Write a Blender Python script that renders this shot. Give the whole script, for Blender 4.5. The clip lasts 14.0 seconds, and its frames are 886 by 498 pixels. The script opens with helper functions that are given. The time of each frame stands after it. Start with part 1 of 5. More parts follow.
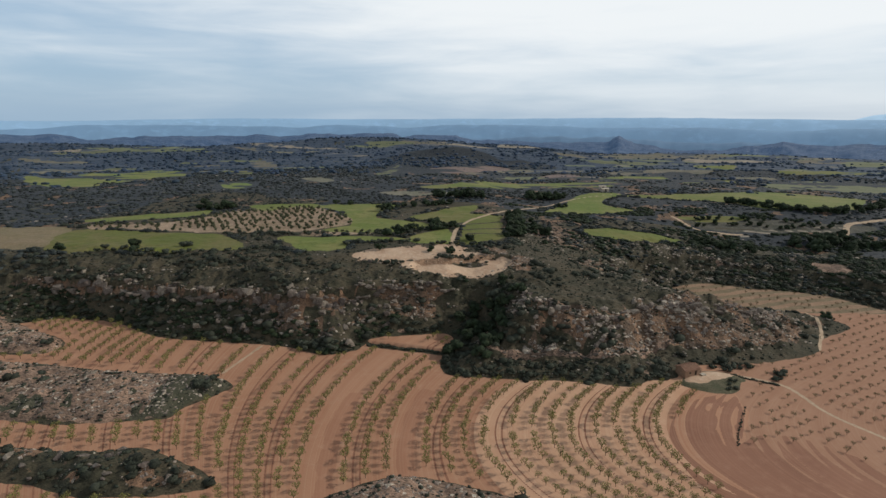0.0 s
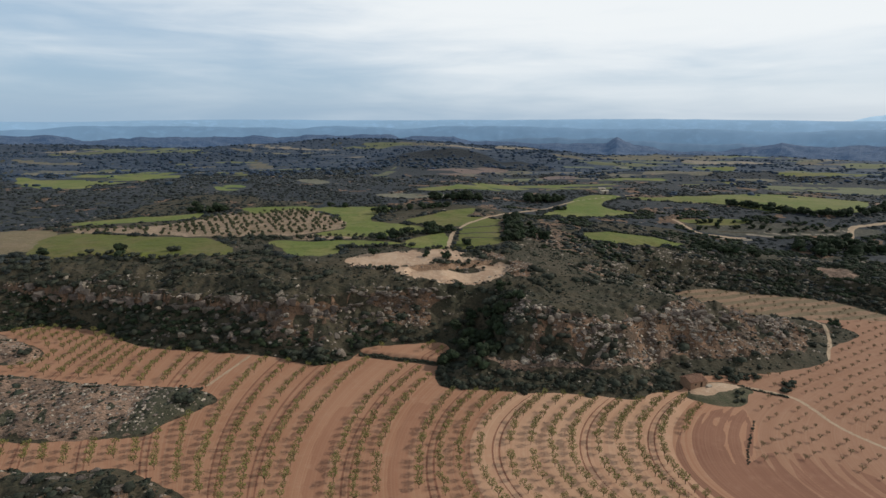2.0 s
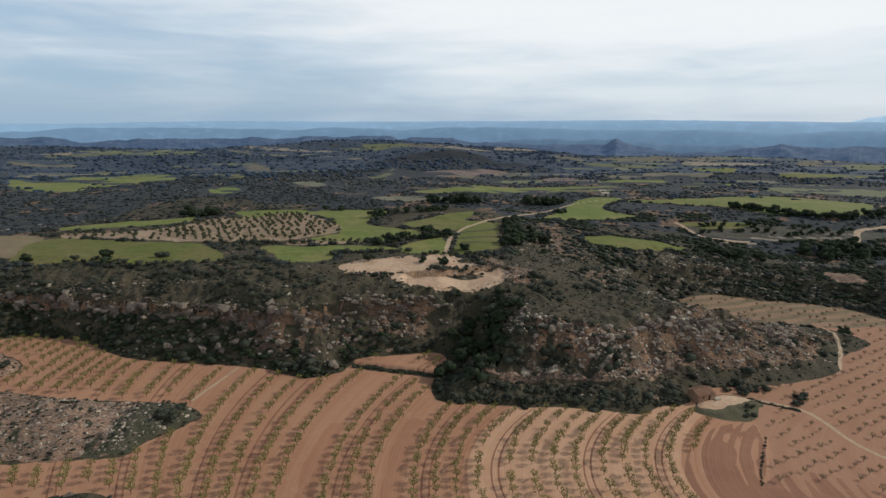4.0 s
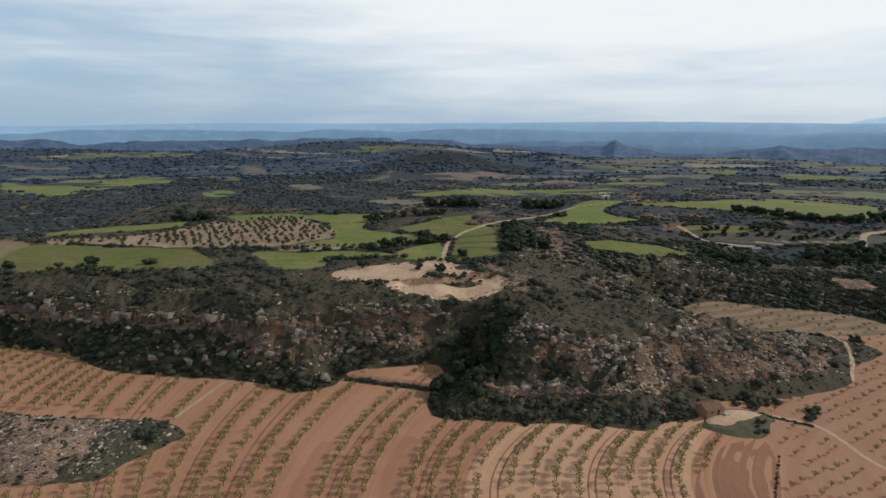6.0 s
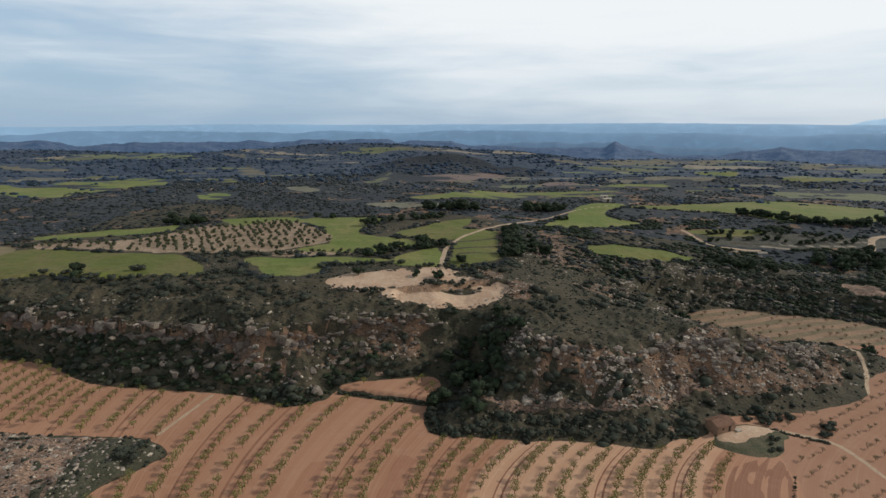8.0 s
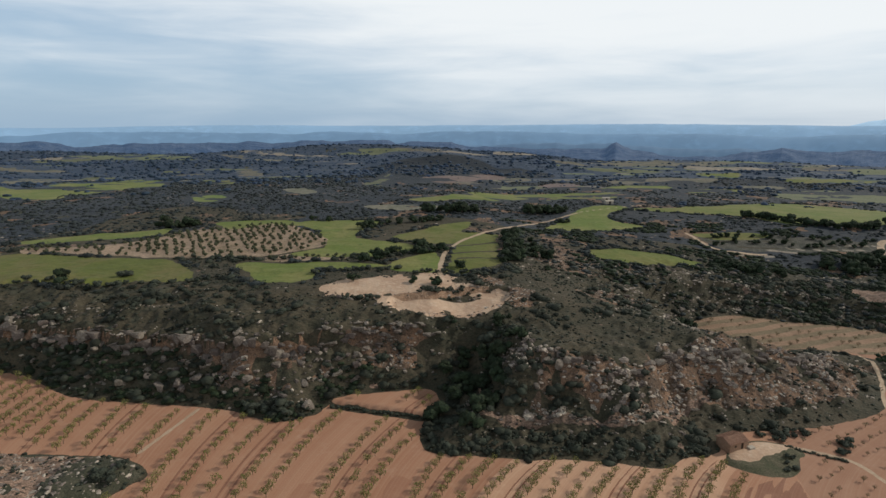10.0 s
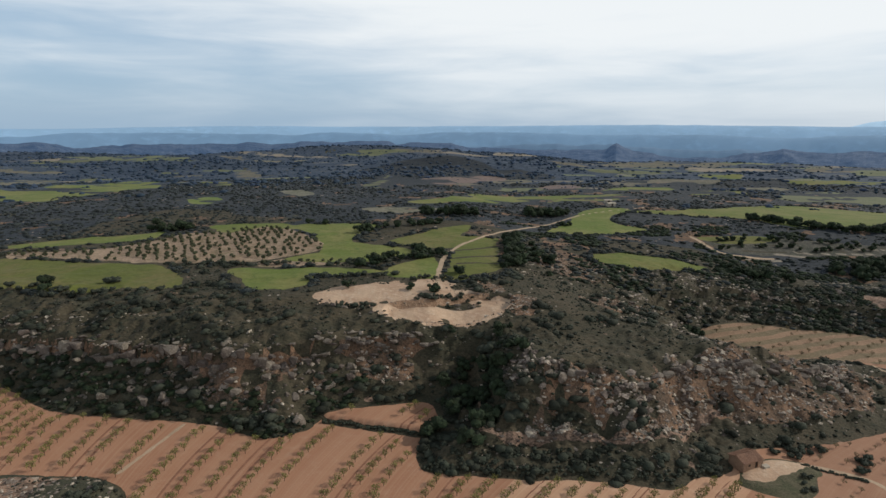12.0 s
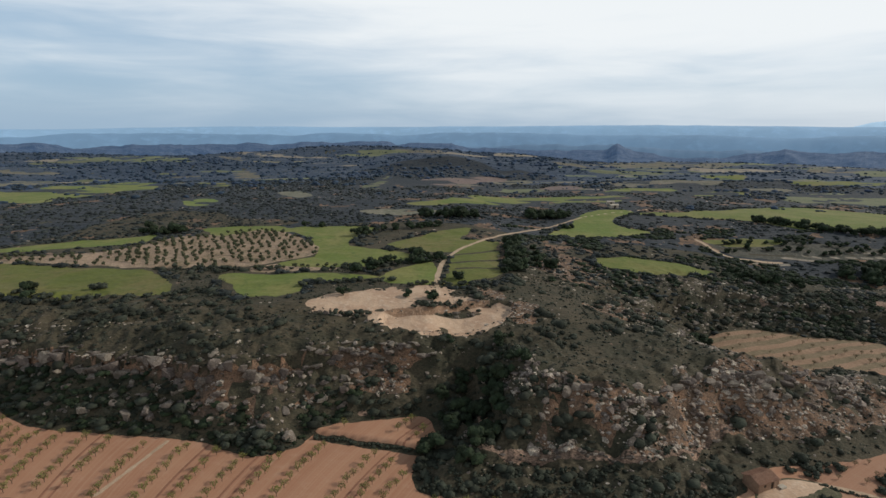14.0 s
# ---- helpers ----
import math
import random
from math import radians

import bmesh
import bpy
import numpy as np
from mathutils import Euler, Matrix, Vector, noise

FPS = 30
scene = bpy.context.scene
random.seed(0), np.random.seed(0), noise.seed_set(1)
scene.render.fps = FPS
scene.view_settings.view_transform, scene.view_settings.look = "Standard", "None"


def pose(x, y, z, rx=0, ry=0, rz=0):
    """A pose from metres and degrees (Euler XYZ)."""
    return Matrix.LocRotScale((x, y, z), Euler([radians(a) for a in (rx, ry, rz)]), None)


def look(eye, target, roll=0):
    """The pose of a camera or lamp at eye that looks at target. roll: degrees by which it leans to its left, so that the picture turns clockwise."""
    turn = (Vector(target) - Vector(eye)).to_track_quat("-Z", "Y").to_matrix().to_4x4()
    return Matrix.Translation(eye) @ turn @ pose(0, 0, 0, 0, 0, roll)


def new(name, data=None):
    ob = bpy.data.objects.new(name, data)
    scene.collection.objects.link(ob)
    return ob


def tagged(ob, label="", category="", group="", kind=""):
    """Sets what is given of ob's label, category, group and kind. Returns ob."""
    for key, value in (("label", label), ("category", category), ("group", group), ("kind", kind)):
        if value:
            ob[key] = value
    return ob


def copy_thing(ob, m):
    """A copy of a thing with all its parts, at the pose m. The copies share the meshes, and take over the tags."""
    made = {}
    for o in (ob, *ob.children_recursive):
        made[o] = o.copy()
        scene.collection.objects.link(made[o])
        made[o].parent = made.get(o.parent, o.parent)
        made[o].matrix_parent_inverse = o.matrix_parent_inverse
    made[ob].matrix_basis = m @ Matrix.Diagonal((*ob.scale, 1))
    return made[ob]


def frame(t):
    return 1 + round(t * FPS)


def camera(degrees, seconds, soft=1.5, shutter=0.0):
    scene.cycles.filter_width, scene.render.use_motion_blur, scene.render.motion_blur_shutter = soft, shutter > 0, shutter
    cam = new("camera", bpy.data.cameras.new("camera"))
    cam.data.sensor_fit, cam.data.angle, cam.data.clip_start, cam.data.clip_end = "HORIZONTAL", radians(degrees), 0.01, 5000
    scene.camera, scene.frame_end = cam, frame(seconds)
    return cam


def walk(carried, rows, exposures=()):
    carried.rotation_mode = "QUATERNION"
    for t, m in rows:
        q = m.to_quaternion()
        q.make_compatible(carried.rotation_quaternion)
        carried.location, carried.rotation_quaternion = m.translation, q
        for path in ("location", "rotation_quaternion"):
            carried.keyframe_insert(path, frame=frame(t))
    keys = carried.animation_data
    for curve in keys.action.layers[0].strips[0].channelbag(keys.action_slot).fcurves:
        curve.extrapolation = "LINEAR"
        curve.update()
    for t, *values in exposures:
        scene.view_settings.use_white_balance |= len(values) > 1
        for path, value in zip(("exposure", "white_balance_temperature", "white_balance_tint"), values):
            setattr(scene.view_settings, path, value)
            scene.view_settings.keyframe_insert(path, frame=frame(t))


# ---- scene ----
cam = camera(77.4, 14.0, 1.5)
METRES, EYE, TILT, LEAN, TURN = 60.0, 90.0, -13.7, 0.0, 0.0
ROWS = [
    (0.0, 0.0, 0.0, 0.0, 0.0, 0.0, -0.0),
    (0.5, 0.0047, 0.034, 0.0081, -0.05, 0.01, -0.01),
    (1.0, 0.0097, 0.069, 0.0159, -0.09, 0.04, -0.0),
    (1.5, 0.0142, 0.1026, 0.0232, -0.14, 0.07, 0.01),
    (2.0, 0.0187, 0.1376, 0.0309, -0.18, 0.11, 0.02),
    (2.5, 0.022, 0.1716, 0.0391, -0.21, 0.14, 0.04),
    (3.0, 0.0261, 0.2069, 0.0477, -0.23, 0.17, 0.06),
    (5.5, 0.0455, 0.3775, 0.0911, -0.36, 0.37, 0.16),
    (6.0, 0.0495, 0.413, 0.1002, -0.38, 0.41, 0.18),
    (6.5, 0.0532, 0.4467, 0.1088, -0.39, 0.43, 0.18),
    (7.0, 0.057, 0.4821, 0.1178, -0.4, 0.49, 0.17),
    (7.5, 0.061, 0.5183, 0.1272, -0.39, 0.52, 0.17),
    (8.0, 0.0643, 0.5516, 0.1353, -0.39, 0.54, 0.17),
    (10.5, 0.0827, 0.7261, 0.1763, -0.38, 0.66, 0.17),
    (11.0, 0.086, 0.7596, 0.1841, -0.37, 0.69, 0.17),
    (11.5, 0.0894, 0.795, 0.1934, -0.36, 0.7, 0.16),
    (12.0, 0.0924, 0.8281, 0.2014, -0.36, 0.72, 0.16),
    (12.5, 0.0961, 0.8636, 0.2106, -0.35, 0.74, 0.14),
    (13.0, 0.1001, 0.8968, 0.2183, -0.34, 0.75, 0.15),
    (13.5, 0.1034, 0.9303, 0.2261, -0.33, 0.74, 0.15),
    (14.0, 0.1074, 0.9658, 0.2352, -0.3, 0.75, 0.16),
]
walk(cam, [(t, pose(0, 0, EYE, TILT, LEAN, TURN) @ pose(METRES * x, METRES * y, METRES * z, 90 + pitch, roll, yaw)) for t, x, y, z, yaw, pitch, roll in ROWS])

# ---------------------------------------------------------------- sky and sun
SUN_HIGH, SUN_FROM = 31.0, 75.0  # degrees above the horizon; degrees from north to east
scene.view_settings.exposure = 0.0
world = bpy.data.worlds.new("sky")
scene.world = world
world.use_nodes = True
nt = world.node_tree
nt.nodes.clear()


def node(tree, kind):
    return tree.nodes.new(kind)


def math_node(tree, operation, a, b=None, clamp=False):
    n = node(tree, "ShaderNodeMath")
    n.operation, n.use_clamp = operation, clamp
    for socket, v in zip(n.inputs, (a, b)):
        if v is None:
            continue
        if isinstance(v, (int, float)):
            socket.default_value = v
        else:
            tree.links.new(v, socket)
    return n.outputs[0]


def mix_node(tree, fac, a, b, blend="MIX"):
    n = node(tree, "ShaderNodeMix")
    n.data_type, n.blend_type = "RGBA", blend
    for socket, v in ((n.inputs["Factor"], fac), (n.inputs[6], a), (n.inputs[7], b)):
        if isinstance(v, (int, float)):
            socket.default_value = v
        elif isinstance(v, tuple):
            socket.default_value = (*v, 1)
        else:
            tree.links.new(v, socket)
    return n.outputs[2]


def ramp(tree, fac, low, high):
    n = node(tree, "ShaderNodeMapRange")
    n.interpolation_type = "SMOOTHSTEP"
    tree.links.new(fac, n.inputs[0])
    n.inputs[1].default_value, n.inputs[2].default_value = low, high
    return n.outputs[0]


def noise_node(tree, vector, scale, detail=4.0, rough=0.55, distort=0.0):
    n = node(tree, "ShaderNodeTexNoise")
    n.inputs["Scale"].default_value, n.inputs["Detail"].default_value = scale, detail
    n.inputs["Roughness"].default_value, n.inputs["Distortion"].default_value = rough, distort
    if vector is not None:
        tree.links.new(vector, n.inputs["Vector"])
    return n.outputs[0]


def stretch(tree, vector, scale, move=(0, 0, 0)):
    n = node(tree, "ShaderNodeMapping")
    n.inputs["Scale"].default_value, n.inputs["Location"].default_value = scale, move
    tree.links.new(vector, n.inputs["Vector"])
    return n.outputs[0]


sky = node(nt, "ShaderNodeTexSky")
sky.sky_type, sky.sun_disc = "NISHITA", False
sky.sun_elevation, sky.sun_rotation = radians(SUN_HIGH), radians(SUN_FROM)
way = node(nt, "ShaderNodeTexCoord").outputs["Generated"]
parts = node(nt, "ShaderNodeSeparateXYZ")
nt.links.new(way, parts.inputs[0])
bands = noise_node(nt, stretch(nt, way, (1.0, 1.0, 9.0), (0.4, 0.2, 0.1)), 1.5, 4.0, 0.45, 0.5)
puffs = noise_node(nt, stretch(nt, way, (1.0, 1.0, 7.0)), 4.2, 6.0, 0.55, 0.4)
east = ramp(nt, parts.outputs[0], -0.70, 0.60)
high = ramp(nt, parts.outputs[2], 0.03, 0.20)
amount = math_node(nt, "ADD", math_node(nt, "MULTIPLY", bands, 0.50), math_node(nt, "MULTIPLY", puffs, 0.36))
amount = math_node(nt, "ADD", amount, math_node(nt, "MULTIPLY", east, 0.34))
amount = math_node(nt, "ADD", amount, math_node(nt, "MULTIPLY", high, 0.25))
low = math_node(nt, "ADD", 0.62, math_node(nt, "MULTIPLY", ramp(nt, parts.outputs[2], 0.0, 0.09), 0.38))
cloudy = math_node(nt, "MULTIPLY", ramp(nt, amount, 0.42, 0.92), low)
air = mix_node(nt, 1.0, sky.outputs[0], (0.10, 0.10, 0.10), "MULTIPLY")
veil = mix_node(nt, 0.2, (0.36, 0.52, 0.70), air)
cloud = mix_node(nt, cloudy, veil, (0.865, 0.905, 0.93))
overhead = ramp(nt, parts.outputs[2], 0.22, 0.75)
cloud = mix_node(nt, overhead, cloud, (0.215, 0.255, 0.305))
back = node(nt, "ShaderNodeBackground")
nt.links.new(cloud, back.inputs[0])
back.inputs[1].default_value = 1.0
nt.links.new(back.outputs[0], node(nt, "ShaderNodeOutputWorld").inputs[0])

sun = new("sun", bpy.data.lights.new("sun", "SUN"))
sun.data.energy, sun.data.angle, sun.data.color = 2.45, radians(1.2), (1.0, 0.95, 0.86)
sun_way = Vector((math.sin(radians(SUN_FROM)) * math.cos(radians(SUN_HIGH)), math.cos(radians(SUN_FROM)) * math.cos(radians(SUN_HIGH)), math.sin(radians(SUN_HIGH))))
sun.matrix_world = look((200, 0, 300), Vector((200, 0, 300)) - sun_way)


# ---------------------------------------------------------------- plan
# The plan below is drawn in strides of 1.5 m.
UNIT = 1.5
LOOKOUT = np.array([2.0, 18.0, 60.0])


def smooth(a, b, v):
    s = np.clip((v - a) / (b - a), 0, 1)
    return s * s * (3 - 2 * s)


def out_there(p):
    """Plan strides to metres; beyond the near plateau the land falls away and stretches out."""
    d = np.asarray(p, float) - LOOKOUT
    s = 1 + 0.35 * smooth(330, 480, np.hypot(d[..., 0], d[..., 1]))
    return UNIT * (LOOKOUT + d * s[..., None])


def spot(x, y, z):
    return Vector(out_there(np.array([x, y, z], float)))


# ---------------------------------------------------------------- materials
def surface(name, tones, size, fine, rough=0.9, bump=0.3, bump_size=None, stretch_by=(1, 1, 1), random=0.0, island=False, spec=0.2, grit=0.0):
    """A matt natural surface: three tones mixed by noise at two sizes, with relief. Sizes in plan strides."""
    m = bpy.data.materials.new(name)
    m.use_nodes = True
    t = m.node_tree
    b = t.nodes["Principled BSDF"]
    pos = stretch(t, node(t, "ShaderNodeNewGeometry").outputs["Position"], tuple(q / UNIT for q in stretch_by))
    large = noise_node(t, pos, 1 / size, 4.0, 0.6, 0.4)
    small = noise_node(t, pos, 1 / fine, 5.0, 0.65)
    c = mix_node(t, ramp(t, large, 0.36, 0.66), tones[0], tones[1])
    c = mix_node(t, ramp(t, small, 0.48, 0.72), c, tones[2])
    if random:
        r = node(t, "ShaderNodeNewGeometry").outputs["Random Per Island"] if island else node(t, "ShaderNodeObjectInfo").outputs["Random"]
        h = node(t, "ShaderNodeHueSaturation")
        t.links.new(c, h.inputs["Color"])
        t.links.new(math_node(t, "ADD", math_node(t, "MULTIPLY", r, 2 * random), 1 - random), h.inputs["Value"])
        t.links.new(math_node(t, "ADD", math_node(t, "MULTIPLY", r, 0.03), 0.485), h.inputs["Hue"])
        c = h.outputs[0]
    if grit:
        g = node(t, "ShaderNodeHueSaturation")
        t.links.new(c, g.inputs["Color"])
        speck = noise_node(t, pos, 3.1 / fine, 3.0, 0.7)
        t.links.new(math_node(t, "ADD", math_node(t, "MULTIPLY", ramp(t, speck, 0.3, 0.7), 2 * grit), 1 - grit), g.inputs["Value"])
        c = g.outputs[0]
    t.links.new(c, b.inputs["Base Color"])
    b.inputs["Roughness"].default_value = rough
    b.inputs["Specular IOR Level"].default_value = spec
    if bump:
        n = node(t, "ShaderNodeBump")
        n.inputs["Strength"].default_value = bump
        n.inputs["Distance"].default_value = (bump_size or fine) * 0.5 * UNIT
        t.links.new(noise_node(t, pos, 1 / (bump_size or fine), 4.0, 0.6), n.inputs["Height"])
        t.links.new(n.outputs[0], b.inputs["Normal"])
    return m


SCRUB = surface("scrub_ground", ((0.082, 0.066, 0.042), (0.050, 0.046, 0.029), (0.030, 0.031, 0.020)), 7.0, 0.9, bump=0.8, grit=0.35, stretch_by=(0.7, 1.2, 1.0))
# Scrub ground in two distance steps, each with more blue haze in its tones.
HAZED_SCRUB = surface("far_scrub", ((0.034, 0.040, 0.047), (0.052, 0.055, 0.057), (0.021, 0.029, 0.039)), 20.0, 3.0, bump=0.8, grit=0.4, stretch_by=(0.45, 1.3, 1.0))
HAZED_HEATH = surface("hazed_heath", ((0.046, 0.066, 0.098), (0.074, 0.092, 0.120), (0.028, 0.044, 0.072)), 40.0, 7.0, bump=0.8, grit=0.3, stretch_by=(0.35, 1.3, 1.0))
ROCKY = surface("rocky_slope", ((0.235, 0.138, 0.085), (0.105, 0.075, 0.053), (0.036, 0.032, 0.024)), 5.0, 0.55, bump=1.0, grit=0.5)
STONY = surface("stony_earth", ((0.31, 0.200, 0.140), (0.165, 0.112, 0.082), (0.030, 0.027, 0.021)), 6.0, 0.9, bump=1.0, bump_size=0.6, grit=0.5, stretch_by=(0.6, 1.3, 1.0))
SAND = surface("pale_sand", ((0.52, 0.365, 0.250), (0.43, 0.280, 0.185), (0.57, 0.425, 0.310)), 6.0, 1.2, grit=0.12, bump=0.35)
TRACK = surface("dirt_track", ((0.46, 0.335, 0.225), (0.37, 0.265, 0.175), (0.50, 0.385, 0.275)), 4.0, 0.5, grit=0.2)
GRASS = surface("spring_crop", ((0.128, 0.158, 0.036), (0.195, 0.182, 0.062), (0.108, 0.134, 0.034)), 20.0, 3.0, bump=0.25, random=0.2, grit=0.1)
FALLOW = surface("dry_field", ((0.22, 0.165, 0.098), (0.170, 0.142, 0.076), (0.26, 0.195, 0.128)), 18.0, 1.5, bump=0.4, grit=0.15)
TERRACE = surface("olive_terrace_soil", ((0.38, 0.270, 0.190), (0.265, 0.188, 0.122), (0.15, 0.130, 0.062)), 7.0, 1.8, bump=0.5, grit=0.3)
ROCK = surface("limestone", ((0.175, 0.142, 0.114), (0.100, 0.081, 0.066), (0.28, 0.238, 0.200)), 1.6, 0.35, bump=0.8, random=0.3)
SCREE = surface("scree_stone", ((0.31, 0.250, 0.200), (0.140, 0.110, 0.089), (0.48, 0.412, 0.345)), 1.6, 0.35, bump=0.7, random=0.6, island=True)
LEAF = surface("scrub_leaf", ((0.028, 0.033, 0.023), (0.040, 0.044, 0.031), (0.056, 0.058, 0.042)), 3.0, 0.35, bump=0.9, random=0.45, island=True)
# Scrub leaf again with haze in its colour: slight here, strong in the next.
MID_HAZED_LEAF = surface("lightly_hazed_leaf", ((0.027, 0.034, 0.032), (0.037, 0.043, 0.041), (0.054, 0.059, 0.054)), 6.0, 0.6, bump=0.9, random=0.45, island=True)
FAR_HAZED_LEAF = surface("far_hazed_leaf", ((0.032, 0.053, 0.086), (0.042, 0.065, 0.097), (0.058, 0.082, 0.112)), 30.0, 2.0, bump=0.8, random=0.4, island=True)
PINE = surface("dark_pine_leaf", ((0.016, 0.024, 0.013), (0.024, 0.034, 0.016), (0.040, 0.050, 0.024)), 2.0, 0.3, bump=0.9, random=0.4, island=True)
ALMOND = surface("almond_leaf", ((0.195, 0.185, 0.055), (0.150, 0.142, 0.045), (0.24, 0.225, 0.085)), 9.0, 0.3, random=0.25, island=True, bump=0)
BARE_ALMOND = surface("thin_almond_leaf", ((0.20, 0.155, 0.085), (0.16, 0.120, 0.065), (0.22, 0.185, 0.095)), 9.0, 0.3, random=0.25, island=True, bump=0)
YOUNG_BARK = surface("young_bark", ((0.150, 0.100, 0.066), (0.120, 0.080, 0.052), (0.19, 0.13, 0.09)), 0.6, 0.06, bump=0.6)
SCARP = surface("quarry_scarp", ((0.30, 0.185, 0.115), (0.22, 0.135, 0.085), (0.40, 0.28, 0.19)), 2.0, 0.5, bump=1.0, grit=0.4)
TERRACED = surface("stony_terrace", ((0.088, 0.082, 0.066), (0.060, 0.062, 0.046), (0.15, 0.130, 0.10)), 6.0, 1.2, bump=0.6, grit=0.4)
PALE_CROP = surface("pale_far_field", ((0.150, 0.165, 0.090), (0.120, 0.135, 0.070), (0.19, 0.185, 0.115)), 20.0, 3.0, bump=0.3, random=0.15)
STUBBLE = surface("far_stubble", ((0.165, 0.145, 0.105), (0.115, 0.112, 0.078), (0.22, 0.195, 0.15)), 18.0, 3.0, bump=0.3, grit=0.25, random=0.15)
FAR_BARE = surface("far_bare_earth", ((0.27, 0.225, 0.17), (0.19, 0.165, 0.125), (0.36, 0.31, 0.25)), 16.0, 3.0, bump=0.4, grit=0.25)
FAR_PINK = surface("far_pink_earth", ((0.19, 0.135, 0.115), (0.14, 0.105, 0.095), (0.25, 0.19, 0.16)), 14.0, 3.0, bump=0.5, grit=0.3)
OLIVE = surface("olive_leaf", ((0.056, 0.060, 0.032), (0.040, 0.044, 0.022), (0.080, 0.082, 0.048)), 2.0, 0.3, random=0.35, island=True, bump=0.8)
BARK = surface("bark", ((0.085, 0.060, 0.040), (0.055, 0.040, 0.028), (0.13, 0.10, 0.075)), 0.6, 0.06, bump=0.8, stretch_by=(1, 1, 0.25))


def soil_material(name, tones, streak):
    """Tilled earth: faint plough marks that follow the orchard rows, fine clods, paler worn strips."""
    m = surface(name, tones, 16.0, 2.2, bump=0.25, bump_size=0.4)
    t = m.node_tree
    b = t.nodes["Principled BSDF"]
    base = b.inputs["Base Color"].links[0].from_socket
    at = node(t, "ShaderNodeAttribute")
    at.attribute_name = "row"
    row = node(t, "ShaderNodeCombineXYZ")
    t.links.new(at.outputs["Fac"], row.inputs[0])
    wide = noise_node(t, row.outputs[0], 0.3, 2.0, 0.6)
    thin = noise_node(t, row.outputs[0], 2.2, 3.0, 0.7)
    c = mix_node(t, math_node(t, "MULTIPLY", ramp(t, wide, 0.40, 0.66), 0.4), base, streak[0])
    c = mix_node(t, math_node(t, "MULTIPLY", ramp(t, thin, 0.40, 0.70), 0.45), c, streak[1])
    t.links.new(c, b.inputs["Base Color"])
    return m


# Air haze is put into the base colour, with emission in the same blue.
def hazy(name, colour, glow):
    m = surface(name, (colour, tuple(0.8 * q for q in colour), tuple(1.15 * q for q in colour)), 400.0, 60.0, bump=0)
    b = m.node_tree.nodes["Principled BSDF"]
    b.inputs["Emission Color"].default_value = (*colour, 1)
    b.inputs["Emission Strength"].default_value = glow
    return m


SOIL = soil_material("tilled_soil", ((0.412, 0.214, 0.129), (0.375, 0.186, 0.110), (0.422, 0.235, 0.148)), ((0.318, 0.144, 0.085), (0.475, 0.304, 0.190)))
RED_SOIL = soil_material("fresh_ploughed_soil", ((0.275, 0.132, 0.083), (0.240, 0.112, 0.070), (0.300, 0.152, 0.098)), ((0.195, 0.090, 0.058), (0.37, 0.205, 0.130)))
OPEN_SOIL = soil_material("open_strip_soil", ((0.365, 0.180, 0.108), (0.330, 0.158, 0.094), (0.385, 0.200, 0.124)), ((0.275, 0.126, 0.076), (0.43, 0.250, 0.155)))
BACK_SOIL = surface("dull_tilled_soil", ((0.300, 0.190, 0.120), (0.245, 0.155, 0.096), (0.34, 0.225, 0.148)), 9.0, 1.2, bump=0.4, grit=0.2)
BACK_STRIP = surface("weedy_tilled_soil", ((0.205, 0.150, 0.090), (0.165, 0.128, 0.074), (0.25, 0.18, 0.115)), 6.0, 0.9, bump=0.5, grit=0.3)
RUT = surface("wheel_rut", ((0.275, 0.128, 0.078), (0.23, 0.105, 0.066), (0.32, 0.16, 0.10)), 4.0, 0.5)
BANK_GRASS = surface("weedy_bank_grass", ((0.058, 0.057, 0.036), (0.080, 0.074, 0.050), (0.034, 0.036, 0.024)), 3.0, 0.5, bump=0.8, grit=0.4)
PALE_SOIL = soil_material("pale_tilled_soil", ((0.540, 0.318, 0.200), (0.490, 0.275, 0.168), (0.56, 0.345, 0.224)), ((0.40, 0.200, 0.120), (0.63, 0.435, 0.290)))
EAST_SOIL = soil_material("dull_red_soil", ((0.355, 0.190, 0.118), (0.325, 0.168, 0.102), (0.37, 0.208, 0.133)), ((0.285, 0.138, 0.084), (0.41, 0.255, 0.165)))
# Paler, bluer and brighter haze colour for each range farther out.
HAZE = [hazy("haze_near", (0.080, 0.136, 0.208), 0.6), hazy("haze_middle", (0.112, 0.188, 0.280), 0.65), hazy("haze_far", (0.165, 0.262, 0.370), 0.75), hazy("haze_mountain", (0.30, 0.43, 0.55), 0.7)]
# Woodland tones with the blue of distant haze mixed in.
WOODED = surface("hazed_wooded_hills", ((0.026, 0.044, 0.080), (0.074, 0.092, 0.122), (0.016, 0.030, 0.060)), 34.0, 7.0, bump=1.0, grit=0.6, stretch_by=(0.6, 1.2, 1.0))
# A faint blue emission stands in for haze in front of the hills.
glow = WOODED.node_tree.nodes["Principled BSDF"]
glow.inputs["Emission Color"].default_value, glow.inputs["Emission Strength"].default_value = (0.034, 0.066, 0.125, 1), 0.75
YARD_GRASS = surface("short_yard_grass", ((0.075, 0.074, 0.040), (0.115, 0.098, 0.060), (0.040, 0.044, 0.024)), 2.0, 0.5, bump=0.6, grit=0.4)


# ---------------------------------------------------------------- land form
def lattice(ix, iy, seed):
    n = (ix * 374761393 + iy * 668265263 + seed * 974711) & 0xFFFFFFFF
    n = ((n ^ (n >> 13)) * 1274126177) & 0xFFFFFFFF
    return ((n ^ (n >> 16)) & 0xFFFF) / 65535.0


